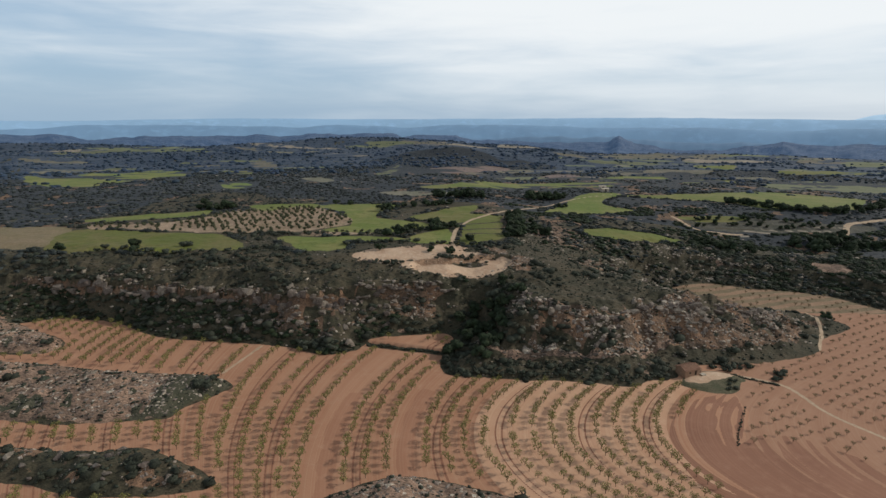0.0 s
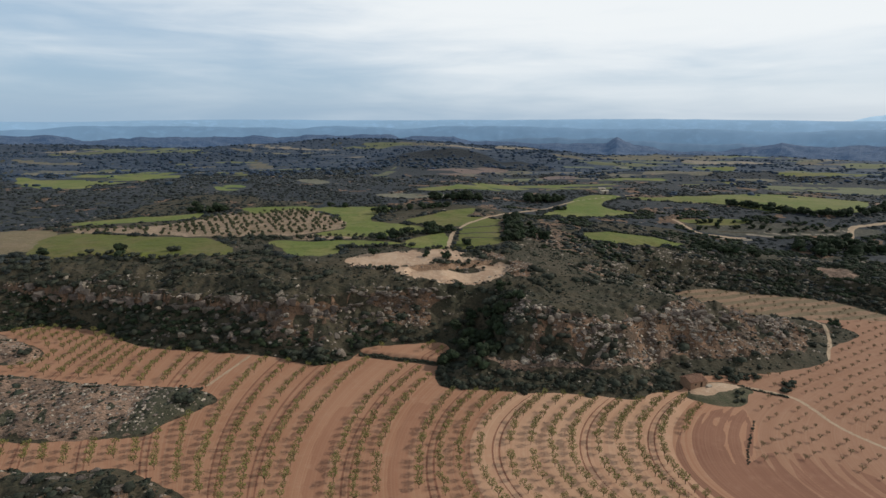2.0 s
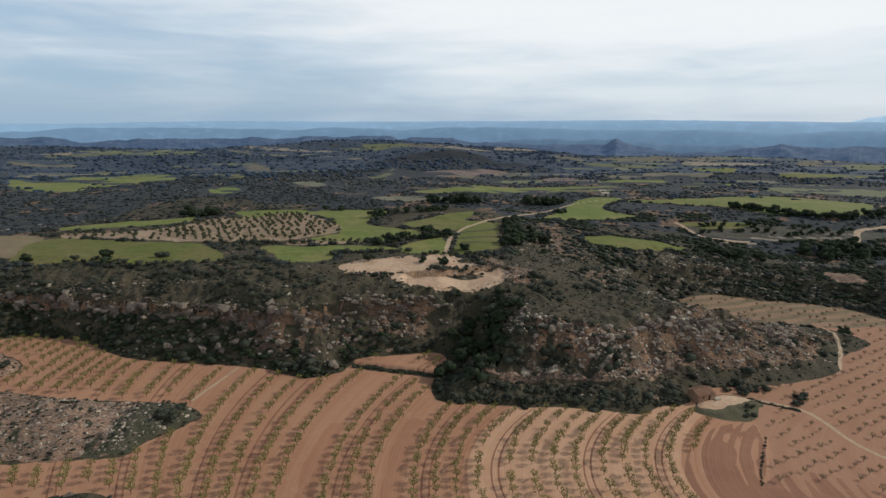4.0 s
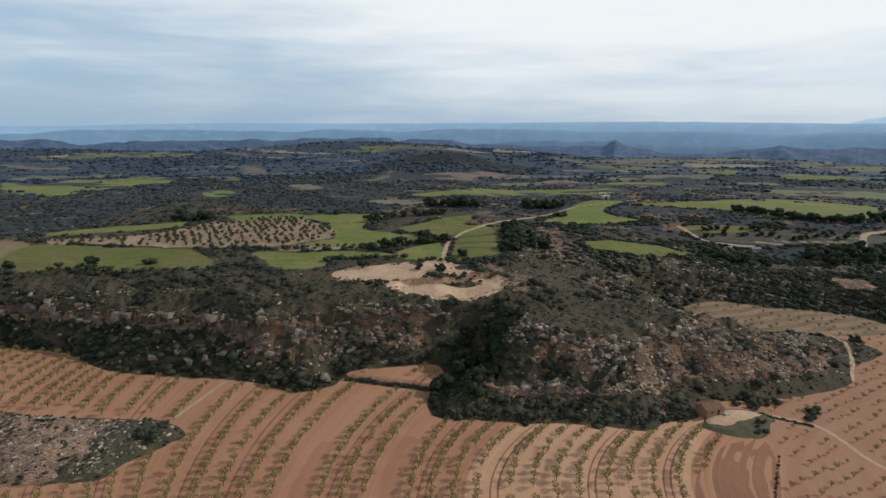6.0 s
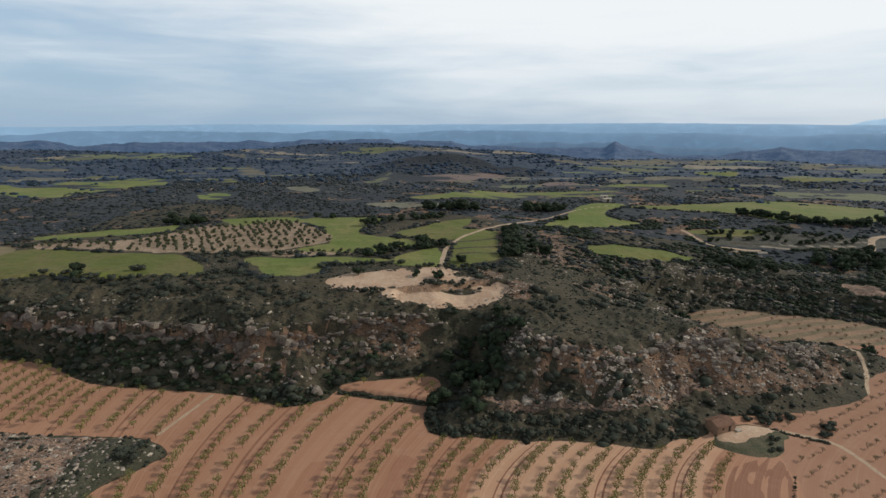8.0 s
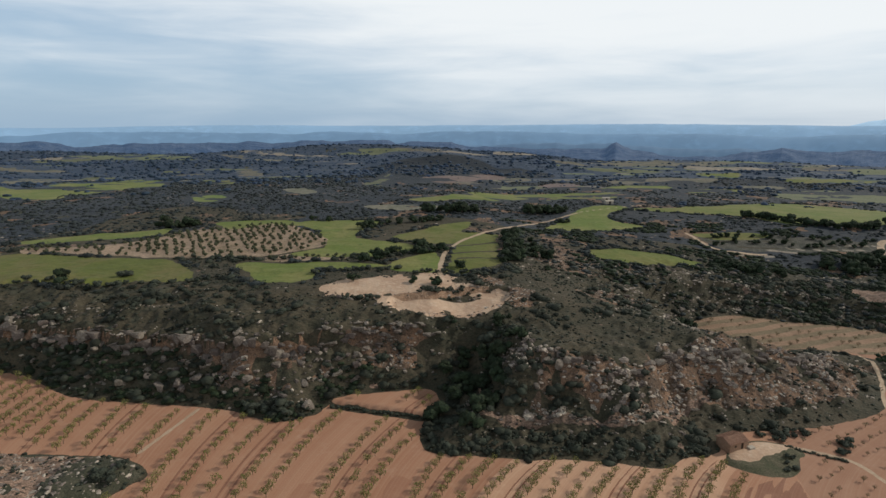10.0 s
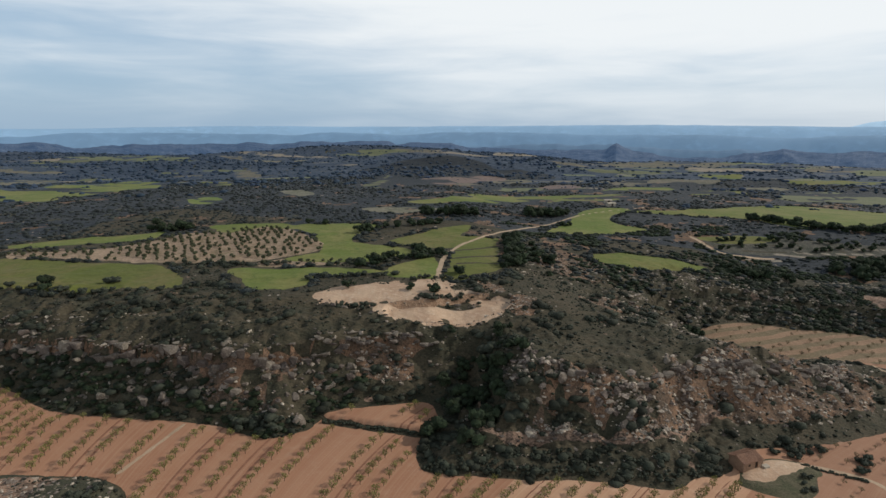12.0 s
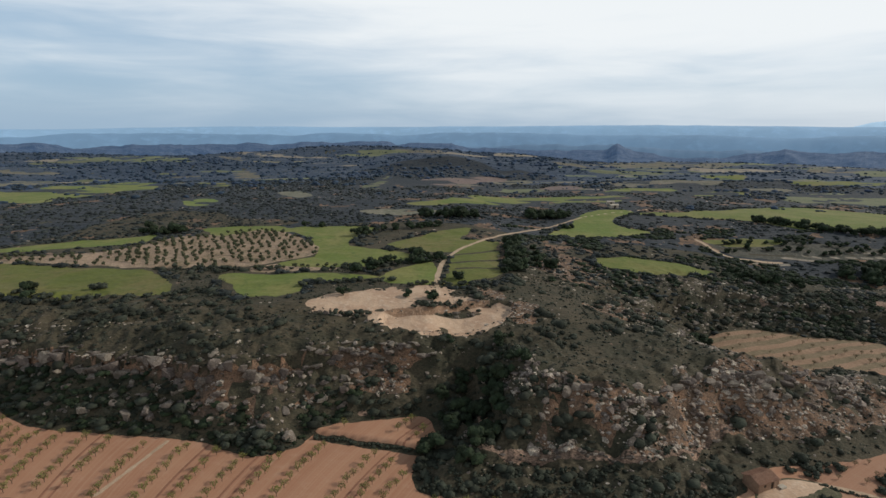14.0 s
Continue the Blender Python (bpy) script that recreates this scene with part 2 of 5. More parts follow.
def grain(x, y, size, seed=0):
    """Value noise in 0..1 with cells of that size."""
    u, v = np.asarray(x, float) / size, np.asarray(y, float) / size
    iu, iv = np.floor(u).astype(np.int64), np.floor(v).astype(np.int64)
    fu, fv = u - iu, v - iv
    fu, fv = fu * fu * (3 - 2 * fu), fv * fv * (3 - 2 * fv)
    a = lattice(iu, iv, seed) * (1 - fu) + lattice(iu + 1, iv, seed) * fu
    b = lattice(iu, iv + 1, seed) * (1 - fu) + lattice(iu + 1, iv + 1, seed) * fu
    return a * (1 - fv) + b * fv


def fbm(x, y, size, octaves=3, seed=0):
    total, weight, norm = 0.0, 1.0, 0.0
    for k in range(octaves):
        total = total + weight * grain(x + 17.3 * k, y - 9.1 * k, size / 2 ** k, seed + k)
        norm += weight
        weight *= 0.5
    return total / norm


def curve(points, closed=True, steps=5):
    """A smooth line through a few plan points."""
    p = np.array(points, float)
    n, out = len(p), []
    for i in range(n if closed else n - 1):
        if closed:
            a, b, c, d = p[i - 1], p[i], p[(i + 1) % n], p[(i + 2) % n]
        else:
            a, b, c, d = p[max(i - 1, 0)], p[i], p[i + 1], p[min(i + 2, n - 1)]
        for s in np.arange(steps) / steps:
            out.append(0.5 * (2 * b + (c - a) * s + (2 * a - 5 * b + 4 * c - d) * s * s + (3 * b - a - 3 * c + d) * s ** 3))
    if not closed:
        out.append(p[-1])
    return np.array(out)


def line_distance(x, y, line, closed=True):
    x, y = np.asarray(x, float), np.asarray(y, float)
    best = np.full(x.shape, 1e18)
    n = len(line)
    for i in range(n if closed else n - 1):
        (ax, ay), (bx, by) = line[i], line[(i + 1) % n]
        dx, dy = bx - ax, by - ay
        s = np.clip(((x - ax) * dx + (y - ay) * dy) / (dx * dx + dy * dy + 1e-12), 0, 1)
        np.minimum(best, (x - ax - s * dx) ** 2 + (y - ay - s * dy) ** 2, out=best)
    return np.sqrt(best)


def inside(x, y, line):
    x, y = np.asarray(x, float), np.asarray(y, float)
    odd = np.zeros(x.shape, bool)
    n = len(line)
    for i in range(n):
        (ax, ay), (bx, by) = line[i], line[(i + 1) % n]
        if ay != by:
            odd ^= ((ay > y) != (by > y)) & (x < (bx - ax) * (y - ay) / (by - ay) + ax)
    return odd


def depth(x, y, line, reach=60.0):
    """Metres inside a closed outline (outside: minus)."""
    x, y = np.asarray(x, float), np.asarray(y, float)
    out = np.full(x.shape, -reach)
    near = (x > line[:, 0].min() - reach) & (x < line[:, 0].max() + reach) & (y > line[:, 1].min() - reach) & (y < line[:, 1].max() + reach)
    if near.any():
        d = line_distance(x[near], y[near], line)
        out[near] = np.where(inside(x[near], y[near], line), d, -d)
    return out


FOOT = curve([(-420, 165), (-260, 148), (-160, 142), (-121, 143), (-109, 148), (-100, 147.5), (-90, 145), (-79, 138.5), (-72, 136),
              (-57, 134.5), (-41.5, 133), (-35, 130.5), (-29, 128.5), (-22.5, 132), (-18.5, 137.3), (-7, 140.3), (1.2, 141.6), (3.2, 137), (3, 132),
              (-0.2, 127), (-0.2, 121.5), (2.3, 119), (9, 118.3), (18, 117.5), (28, 117.8), (38.6, 116.5), (43.6, 116), (49, 119.2),
              (55, 121), (63, 128.5), (76, 131), (92, 135.5), (103, 140.5), (110, 149), (123, 156.5), (121, 163), (113.5, 168), (104, 170),
              (93, 168), (81, 171), (77, 178), (77, 185), (82, 189), (96, 193), (110, 188.5)], False)
FOOT_EAST = curve([(110, 188.5), (123, 186.5), (134, 182.5), (146, 170), (162, 160), (210, 152), (420, 140)], False)
PLATEAU = np.vstack([FOOT, FOOT_EAST[1:], np.array([(1500, 100), (3000, 100), (3000, 3000), (-3000, 3000), (-3000, 150), (-1500, 165)])])
OUTCROPS = [curve(p) for p in (
    [(-125, 118), (-104, 119.7), (-90, 118.7), (-75.5, 116.4), (-62.5, 116.2), (-53.5, 116), (-46.5, 111.6), (-49.4, 105.9), (-53, 101), (-54.7, 97.6), (-63.7, 95.7), (-73.7, 94.4), (-85, 95.3), (-110, 96)],
    [(-110, 88), (-79, 87.2), (-68, 86.3), (-60, 86.4), (-54, 88), (-46.7, 84.9), (-39.5, 81), (-37.2, 78.2), (-43.8, 75.4), (-57, 74.5), (-63, 76), (-71, 77.6), (-90, 78)],
    [(-21, 73), (-16, 78), (-8, 81.7), (-0.4, 81.1), (6.1, 79), (12.4, 76.6), (16, 70), (0, 62), (-15, 64)],
    [(-135, 150), (-122, 146), (-110, 139.5), (-97.5, 132.6), (-96.2, 126), (-107, 124), (-130, 126)])]
RIM = curve([(-165, 165), (-130, 158), (-100, 153), (-76, 149), (-55, 145), (-42, 141.8), (-34, 142.8), (-24, 146.5), (-14, 149.5), (-4, 151), (6, 151), (14, 150)], False)
PAD = curve([(55.8, 117.6), (59.5, 115.2), (64, 114.6), (68, 116.2), (71, 120.6), (73.5, 122.5), (71, 125.5), (66, 126.5), (61, 124.5), (57.2, 121)])
QUARRY = curve([(-29.5, 170), (-22, 176), (-9, 181.5), (3.5, 183), (8, 181.5), (7.5, 177), (13.5, 174.5), (21.2, 172.5), (21.4, 166.8), (16.5, 160), (4.5, 156.2), (-8.5, 158), (-14.6, 162), (-26, 164.8)])
DIG = curve([(-8.2, 165), (1, 167.2), (13, 173), (22, 172), (20, 166.5), (11, 159.8), (-1, 157.2), (-9, 160)])


def rim_gap(x, y):
    """Strides behind (in front: minus) the edge of the western cliff."""
    x, y = np.asarray(x, float), np.asarray(y, float)
    away = np.interp(x, RIM[:, 0], RIM[:, 1])
    out = y - away
    near = (np.abs(out) < 30) & (x > -170) & (x < 16)
    if near.any():
        out[near] = line_distance(x[near], y[near], RIM, False) * np.sign(out[near])
    return out


def west_climb(x, y, d):
    """0 at the foot of the western slope, 1 at its rock edge."""
    return d / (np.maximum(d, 0) + np.maximum(-rim_gap(x, y), 0) + 0.01)


def lowland(x, y):
    z = 0.3 - 0.03 * x - 0.03 * np.maximum(0, x - 50) * (1 - smooth(120, 150, y)) + 0.06 * np.clip(y - 150, 0, 50) * smooth(60, 90, x)
    z = z * (1 - smooth(250, 600, np.hypot(x, y)))
    z = z + 1.1 * smooth(0, 0.9, y - 135.3 + 0.22 * (x + 19)) * smooth(-27, -24, x) * (1 - smooth(8, 10, x))
    return z + 0.5 * (fbm(x, y, 40, 2, 3) - 0.5)


def upland(x, y):
    """Height of the plateau's surface, without the cliff."""
    r = np.hypot(x, y)
    t = 17.0 - 4.5 * smooth(10, 60, x) - 8.0 * smooth(62, 150, x) * (1 - smooth(225, 290, y))
    t = t + 4.0 * (fbm(x, y, 130, 3, 11) - 0.5) * smooth(200, 420, r)
    t = t + (7.0 * (fbm(x, y * 2, 240, 3, 12) - 0.5) + 8.0 * (fbm(x * 0.5, y * 1.4, 70, 4, 14) - 0.5)) * smooth(330, 600, r) - 3.0 * smooth(450, 900, r)
    return t


def lobe(x, y):
    """The mound that stands out from the plateau."""
    return 12.6 - 2.6 * smooth(22, 50, x) - 3.6 * smooth(82, 100, x) - 2.5 * smooth(98, 116, x)


RIDGES = [(-560, 760, 190, 50, 9), (-130, 850, 160, 45, 9), (-330, 690, 150, 32, 8), (-190, 610, 120, 28, 6), (-420, 560, 110, 24, 5), (20, 560, 95, 24, 13), (105, 600, 50, 26, 10), (-60, 650, 90, 26, 8), (250, 450, 60, 14, 2.5), (-250, 300, 50, 16, 2.5)]


def land(x, y):
    x, y = np.asarray(x, float), np.asarray(y, float)
    r = np.hypot(x, y)
    d = depth(x, y, PLATEAU, 90.0)
    wob = d + (2.6 * (fbm(x, y, 9, 3, 21) - 0.5) + 1.2 * (grain(x, y, 2.2, 24) - 0.5)) * smooth(1, 6, d)
    in_lobe = smooth(4, 14, x) * (1 - smooth(148, 172, y)) * (1 - smooth(125, 160, x))
    p_main = np.interp(wob, [0, 3, 7, 10, 12.2, 12.9, 16, 35, 55], [0, .05, .17, .32, .42, .66, .74, .94, 1.0])
    gap = rim_gap(x, y) + 2.2 * (fbm(x, y, 6, 3, 27) - 0.5) + 0.9 * (grain(x, y, 1.7, 29) - 0.5)
    climb = np.clip(d / (np.maximum(d, 0) + np.maximum(-gap, 0) + 0.01), 0, 1)
    p_west = np.where(gap < 0, np.interp(climb, [0, 0.2, 0.55, 0.9, 1.0], [0, .05, .25, .47, .53]), np.interp(gap, [0, 0.6, 3, 8, 25], [.53, .71, .76, .88, 1.0]))
    west = smooth(-160, -130, x) * (1 - smooth(0, 9, x)) * (d > 0)
    p_main = p_main + (p_west - p_main) * west
    p_lobe = np.interp(wob, [0, 2, 8.5, 9.2, 12, 16.5, 20, 26], [0, .06, .10, .2, .36, .92, 1.0, 1.0])
    p_lobe2 = np.interp(wob, [0, 4, 10, 18, 26], [0, .12, .34, .85, 1.0])
    p_lobe = p_lobe + (p_lobe2 - p_lobe) * smooth(58, 76, x)
    top = upland(x, y) * (1 - in_lobe) + lobe(x, y) * in_lobe
    p = p_main * (1 - in_lobe) + p_lobe * in_lobe
    low = lowland(x, y)
    z = low + (top - low) * p
    pit = 1 - smooth(-1.5, 0.5, depth(x, y, QUARRY, 8.0))
    rough = pit * smooth(1, 5, d) * (1 - smooth(22, 40, d)) * (1 - smooth(300, 400, r))
    z = z + rough * (2.6 * (fbm(x, y, 5.5, 3, 31) - 0.5) + 1.3 * (0.5 - np.abs(2 * fbm(x, y, 3.4, 3, 37) - 1)) + 0.5 * (grain(x, y, 0.9, 35) - 0.5))
    # gullies run down the face of the mound
    face = in_lobe * smooth(8, 11, d) * (1 - smooth(17, 22, d))
    z = z - face * 2.2 * np.abs(2 * fbm(x + 0.25 * y, 0.3 * y, 8, 3, 249) - 1)
    z = z + pit * smooth(5, 30, d) * 0.5 * (fbm(x, y, 6, 2, 41) - 0.5)
    for k, (line, high) in enumerate(zip(OUTCROPS, (2.2, 2.6, 2.4, 2.6))):
        o = depth(x, y, line, 8.0)
        z = z + np.interp(o, [0, 0.8, 2.8, 7], [0, .14, .62, 1.0]) * high * (0.45 + fbm(x, y, 7, 3, 50 + k)) + smooth(0.3, 2, o) * 0.7 * (grain(x, y, 1.4, 61) - 0.5)
    o = depth(x, y, PAD, 8.0)
    z = z + 0.5 * smooth(-0.2, 1.6, o)
    z = z + (1 - pit) * (0.4 * (fbm(x, y, 3.2, 3, 65) - 0.5))
    o = depth(x, y, DIG, 8.0)
    z = z - 1.5 * smooth(-0.6, 0.7, o + 0.8 * (grain(x, y, 2.0, 63) - 0.5))
    # far ridges, then the valley behind them
    for cx, cy, wx, wy, high in RIDGES:
        if r.max() > 500:
            z = z + high * np.exp(-(((x - cx) / wx) ** 2) - ((y - cy) / wy) ** 2) * (0.75 + 0.5 * fbm(x, y, 110, 3, 71))
    edge = 860 - 130 * smooth(0.10, 0.30, np.arctan2(x, np.maximum(y, 1)))
    return z - 95.0 * smooth(0, 650, r - edge + 120 * (fbm(x, y, 300, 2, 81) - 0.5))


# ---------------------------------------------------------------- ground
def mesh_from(name, verts, faces, material, smooth_shade=True, loose=False):
    """A mesh from arrays of corners and triangles in plan strides; a loose one is placed later."""
    me = bpy.data.meshes.new(name)
    verts = np.asarray(verts, float)
    verts, faces = (verts * UNIT if loose else out_there(verts)).astype(np.float32), np.asarray(faces, np.int32)
    k = faces.shape[1]
    me.vertices.add(len(verts))
    me.vertices.foreach_set("co", verts.ravel())
    me.loops.add(faces.size)
    me.loops.foreach_set("vertex_index", faces.ravel())
    me.polygons.add(len(faces))
    me.polygons.foreach_set("loop_start", np.arange(0, faces.size, k, dtype=np.int32))
    me.polygons.foreach_set("loop_total", np.full(len(faces), k, np.int32))
    me.polygons.foreach_set("use_smooth", np.full(len(faces), smooth_shade))
    me.materials.append(material)
    me.update(calc_edges=True)
    return me


def polar_sheet():
    front = np.radians(np.linspace(-45, 45, 640))
    rest = np.radians(np.linspace(45, 315, 62))[1:-1]
    turn = np.concatenate([front, rest])
    reach = [4.0]
    while reach[-1] < 2350:
        r = reach[-1]
        reach.append(r * (1.10 if r < 60 else 1.0048 if r < 290 else 1.011 if r < 1300 else 1.05))
    reach = np.array(reach)
    x = 2 + reach[:, None] * np.sin(turn)[None]
    y = reach[:, None] * np.cos(turn)[None]
    nr, na = x.shape
    verts = np.stack([x.ravel(), y.ravel(), land(x.ravel(), y.ravel())], 1)
    i, j = np.meshgrid(np.arange(nr - 1), np.arange(na), indexing="ij")
    a, b = (i * na + j).ravel(), (i * na + (j + 1) % na).ravel()
    c, d = a + na, b + na
    tris = np.concatenate([np.stack([a, d, b], 1), np.stack([a, c, d], 1)])
    hub = len(verts)
    verts = np.vstack([verts, [2, 0, land(np.array([2.0]), np.array([0.0]))[0]]])
    j = np.arange(na)
    tris = np.concatenate([tris, np.stack([np.full(na, hub), j, (j + 1) % na], 1)])
    return verts, tris


class Sheet:
    """Triangles that can be cut along outlines, so that each field is its own mesh with a clean edge."""

    def __init__(self, verts, tris):
        self.verts, self.tris = verts, tris

    def cut(self, value):
        """Split by a value per vertex; returns the triangles where it is positive, and keeps the rest."""
        v = np.where(np.abs(value) < 1e-6, 1e-6, value)
        pos = v[self.tris] > 0
        n = pos.sum(1)
        taken, left = [self.tris[n == 3]], [self.tris[n == 0]]
        for count in (1, 2):
            tri, sel = self.tris[n == count], pos[n == count]
            if not len(tri):
                continue
            lone = np.argmax(sel if count == 1 else ~sel, 1)
            k = np.arange(len(tri))
            a, b, c = tri[k, lone], tri[k, (lone + 1) % 3], tri[k, (lone + 2) % 3]
            f1, f2 = v[a] / (v[a] - v[b]), v[a] / (v[a] - v[c])
            p1 = self.verts[a] + (self.verts[b] - self.verts[a]) * f1[:, None]
            p2 = self.verts[a] + (self.verts[c] - self.verts[a]) * f2[:, None]
            i1 = len(self.verts) + k
            i2 = i1 + len(k)
            self.verts = np.vstack([self.verts, p1, p2])
            one = np.stack([a, i1, i2], 1)
            two = np.concatenate([np.stack([i1, b, c], 1), np.stack([i1, c, i2], 1)])
            (taken if count == 1 else left).append(one)
            (left if count == 1 else taken).append(two)
        self.tris = np.concatenate(left)
        return np.concatenate(taken)

    def mesh(self, name, tris, material):
        used, index = np.unique(tris, return_inverse=True)
        return new(name, mesh_from(name, self.verts[used], index.reshape(-1, 3), material))


def ragged(x, y, size=3.0, amount=1.2):
    return amount * (fbm(x, y, size, 2, 91) - 0.5)


def edged(v, x, y, size, amount):
    """Frays the edge of a cut."""
    near = np.abs(v) < amount + 0.5
    v[near] += ragged(x[near], y[near], size, amount)
    return v


sheet = Sheet(*polar_sheet())
XY = lambda: (sheet.verts[:, 0], sheet.verts[:, 1])


def low_value():
    """Positive on the tilled low ground between the rocky forms."""
    x, y = XY()
    v = -depth(x, y, PLATEAU, 40.0)
    for line in OUTCROPS:
        v = np.minimum(v, -depth(x, y, line, 40.0))
    v = np.minimum(v, -depth(x, y, PAD, 40.0))
    v = np.minimum(v, 330 - np.hypot(x, y))
    bank = np.abs(y - 134.9 + 0.22 * (x + 19)) - 0.8
    v = np.where((x > -20) & (x < 6) & (y > 126) & (y < 138), np.minimum(v, bank), v)
    return v + ragged(x, y, 2.0, 0.7)



def row_lean(u):
    return np.interp(u, [-75, -60, -47, -42, -33, -24, -1.5, 8, 25, 42, 52], [-0.46, -0.50, -0.37, -0.25, -0.13, 0.0, 0.03, -0.03, 0.03, 0.06, 0.12])


def row_bend(u, q):
    """The rows bow; those in the east turn sharper towards the south."""
    bend = np.interp(u, [-24, -10, -1.5, 8, 20, 42], [0.006, 0.0085, 0.0115, 0.0200, 0.0200, 0.0210])
    return bend * np.where(q < 0, 1 + 0.5 * smooth(5, 20, u), 1.0)


def rows_at(x, y):
    """Which orchard row runs through a place: the east coordinate where that row crosses y = 93."""
    u = np.array(x, float)
    q = np.asarray(y, float) - 93.0
    for _ in range(14):
        u = 0.4 * u + 0.6 * (x - row_lean(u) * q - row_bend(u, q) * q * q)
    return u


def row_line(u, y):
    q = y - 93.0
    return u + row_lean(u) * q + row_bend(u, q) * q * q


# tilled soil, cut out of the sheet
soil_tris = sheet.cut(low_value())
RUTS = (-77.9, -73.8, -63.0, -52.0, -38.9, -31.5, -15.5, -1.2, 10.7, 26.8, 39.6)
soil = Sheet(sheet.verts.copy(), soil_tris)


def track_value(line, width):
    x, y = soil.verts[:, 0], soil.verts[:, 1]
    return width / 2 - line_distance(x, y, line, False) + ragged(x, y, 1.0, 0.3)


PATH_A = curve([(67, 125.8), (70, 125.5), (74.3, 124.3), (78.9, 122.6), (81.9, 120.4), (83, 115.6), (83.3, 110.5), (85, 105.8), (89.3, 99.2), (94, 90), (101, 78)], False)
FOOTPATH = curve([(-51, 117.5), (-49.9, 121.4), (-48.7, 126.1), (-46.9, 133)], False)
PATH_B = curve([(104, 141), (107, 146), (112, 153.3), (114.2, 160), (113.4, 166), (106, 172), (96, 174)], False)
path_tris = soil.cut(np.maximum(track_value(PATH_A, 0.95), track_value(FOOTPATH, 0.7)))
x, y = soil.verts[:, 0], soil.verts[:, 1]
u = rows_at(x, y)
near_rut = np.full(len(u), 9.0)
for r in RUTS:
    for side in (-0.62, 0.62):
        near_rut = np.minimum(near_rut, np.abs(u - r - side))
v = 0.17 - near_rut + 0.05 * (fbm(x, y, 1.2, 2, 95) - 0.5)
v = np.where((y < 70) | (y > 140) | (x < -90) | (x > 60), -1, v)
rut_tris = soil.cut(v)
RED_PLOT = curve([(44.5, 97), (52, 108), (58, 114), (67, 115.5), (59, 104), (57, 96), (60, 92.5), (69, 96), (77.5, 93.7), (86, 88), (90, 78), (70, 72), (50, 74), (45, 84)])
x, y = soil.verts[:, 0], soil.verts[:, 1]
u = rows_at(x, y)
RED_LAND = curve([(44.5, 97), (52, 108), (60, 113), (66.3, 114.3), (63.5, 105), (58, 95), (62, 97.5), (70, 97.8), (77, 93), (85, 86), (93, 76), (80, 66), (50, 68), (43, 84)])
inner = depth(x, y, RED_LAND, 20.0)
v = np.minimum(inner, 3.0 * (0.6 * grain(u, 0 * u, 0.9, 99) + 0.4 * grain(u, 0 * u, 2.6, 98) - 0.48 + 0.26 * smooth(0, 7, inner) + 0.3 * (fbm(x, y, 7, 2, 117) - 0.5)))
red_tris = soil.cut(v)
x, y = soil.verts[:, 0], soil.verts[:, 1]
u = rows_at(x, y)
v = np.full(len(x), -1.0)
for a, c in ((-22.6, -18.9), (-8.5, -4.7)):
    v = np.maximum(v, np.minimum(np.minimum(u - a, c - u) - 0.3, np.minimum(y - 72, 112 - y) * 0.12) + 1.6 * (fbm(x, y, 5, 3, 131) - 0.5))
open_tris = soil.cut(v)


x, y = soil.verts[:, 0], soil.verts[:, 1]
back = np.where(x > 68, y - 167.5 - 0.02 * (x - 100) + 2.0 * (fbm(x, y, 6, 2, 119) - 0.5), -1.0)
across = (y * math.cos(0.26) - x * math.sin(0.26)) / 4.6 + 0.5 * (fbm(x, y, 9, 2, 121) - 0.5)
strip_tris = soil.cut(np.minimum(back, 0.55 - 2.2 * np.abs(across - np.floor(across) - 0.5)))
x, y = soil.verts[:, 0], soil.verts[:, 1]
back = np.where(x > 68, y - 167.5 - 0.02 * (x - 100) + 2.0 * (fbm(x, y, 6, 2, 119) - 0.5), -1.0)
back_tris = soil.cut(back)


x, y = soil.verts[:, 0], soil.verts[:, 1]
u = rows_at(x, y)
pale_tris = soil.cut(np.where((y > 66) & (y < 128) & (x < 62), np.minimum(u - 5.8, 43.6 - u), -1.0) + 0.5 * (fbm(x, y, 5, 2, 125) - 0.5))
x, y = soil.verts[:, 0], soil.verts[:, 1]
east_tris = soil.cut(x - np.interp(y, [60, 93, 107, 125, 150, 166], [60, 57, 65.5, 69, 82, 82]) + 1.2 * (fbm(x, y, 4, 2, 127) - 0.5))


def with_rows(ob):
    """Stores the orchard's row coordinate on the soil, for the plough marks."""
    co = np.empty(len(ob.data.vertices) * 3, np.float32)
    ob.data.vertices.foreach_get("co", co)
    co = co.reshape(-1, 3) / UNIT
    at = ob.data.attributes.new("row", "FLOAT", "POINT")
    at.data.foreach_set("value", rows_at(co[:, 0], co[:, 1]).astype(np.float32))
    return ob


tagged(with_rows(soil.mesh("ground_orchard_soil", soil.tris, SOIL)), "reddish tilled soil of the almond orchard with plough marks", "field", kind="structure")
tagged(with_rows(soil.mesh("ground_pale_orchard_soil", pale_tris, PALE_SOIL)), "paler tilled soil between almond rows", "field", kind="structure")
tagged(with_rows(soil.mesh("ground_east_soil", east_tris, EAST_SOIL)), "dull reddish soil of the young almond plot", "field", kind="structure")
tagged(with_rows(soil.mesh("ground_red_plough", red_tris, RED_SOIL)), "dark red freshly ploughed strips without trees", "ploughed field", kind="structure")
tagged(with_rows(soil.mesh("ground_open_strips", open_tris, OPEN_SOIL)), "reddish open strips left between almond rows", "field", kind="structure")
tagged(soil.mesh("ground_back_field", back_tris, BACK_SOIL), "dull brown tilled field behind the mound", "field", kind="structure")
tagged(soil.mesh("ground_back_field_strips", strip_tris, BACK_STRIP), "weedy darker strips across the back field", "field", kind="structure")
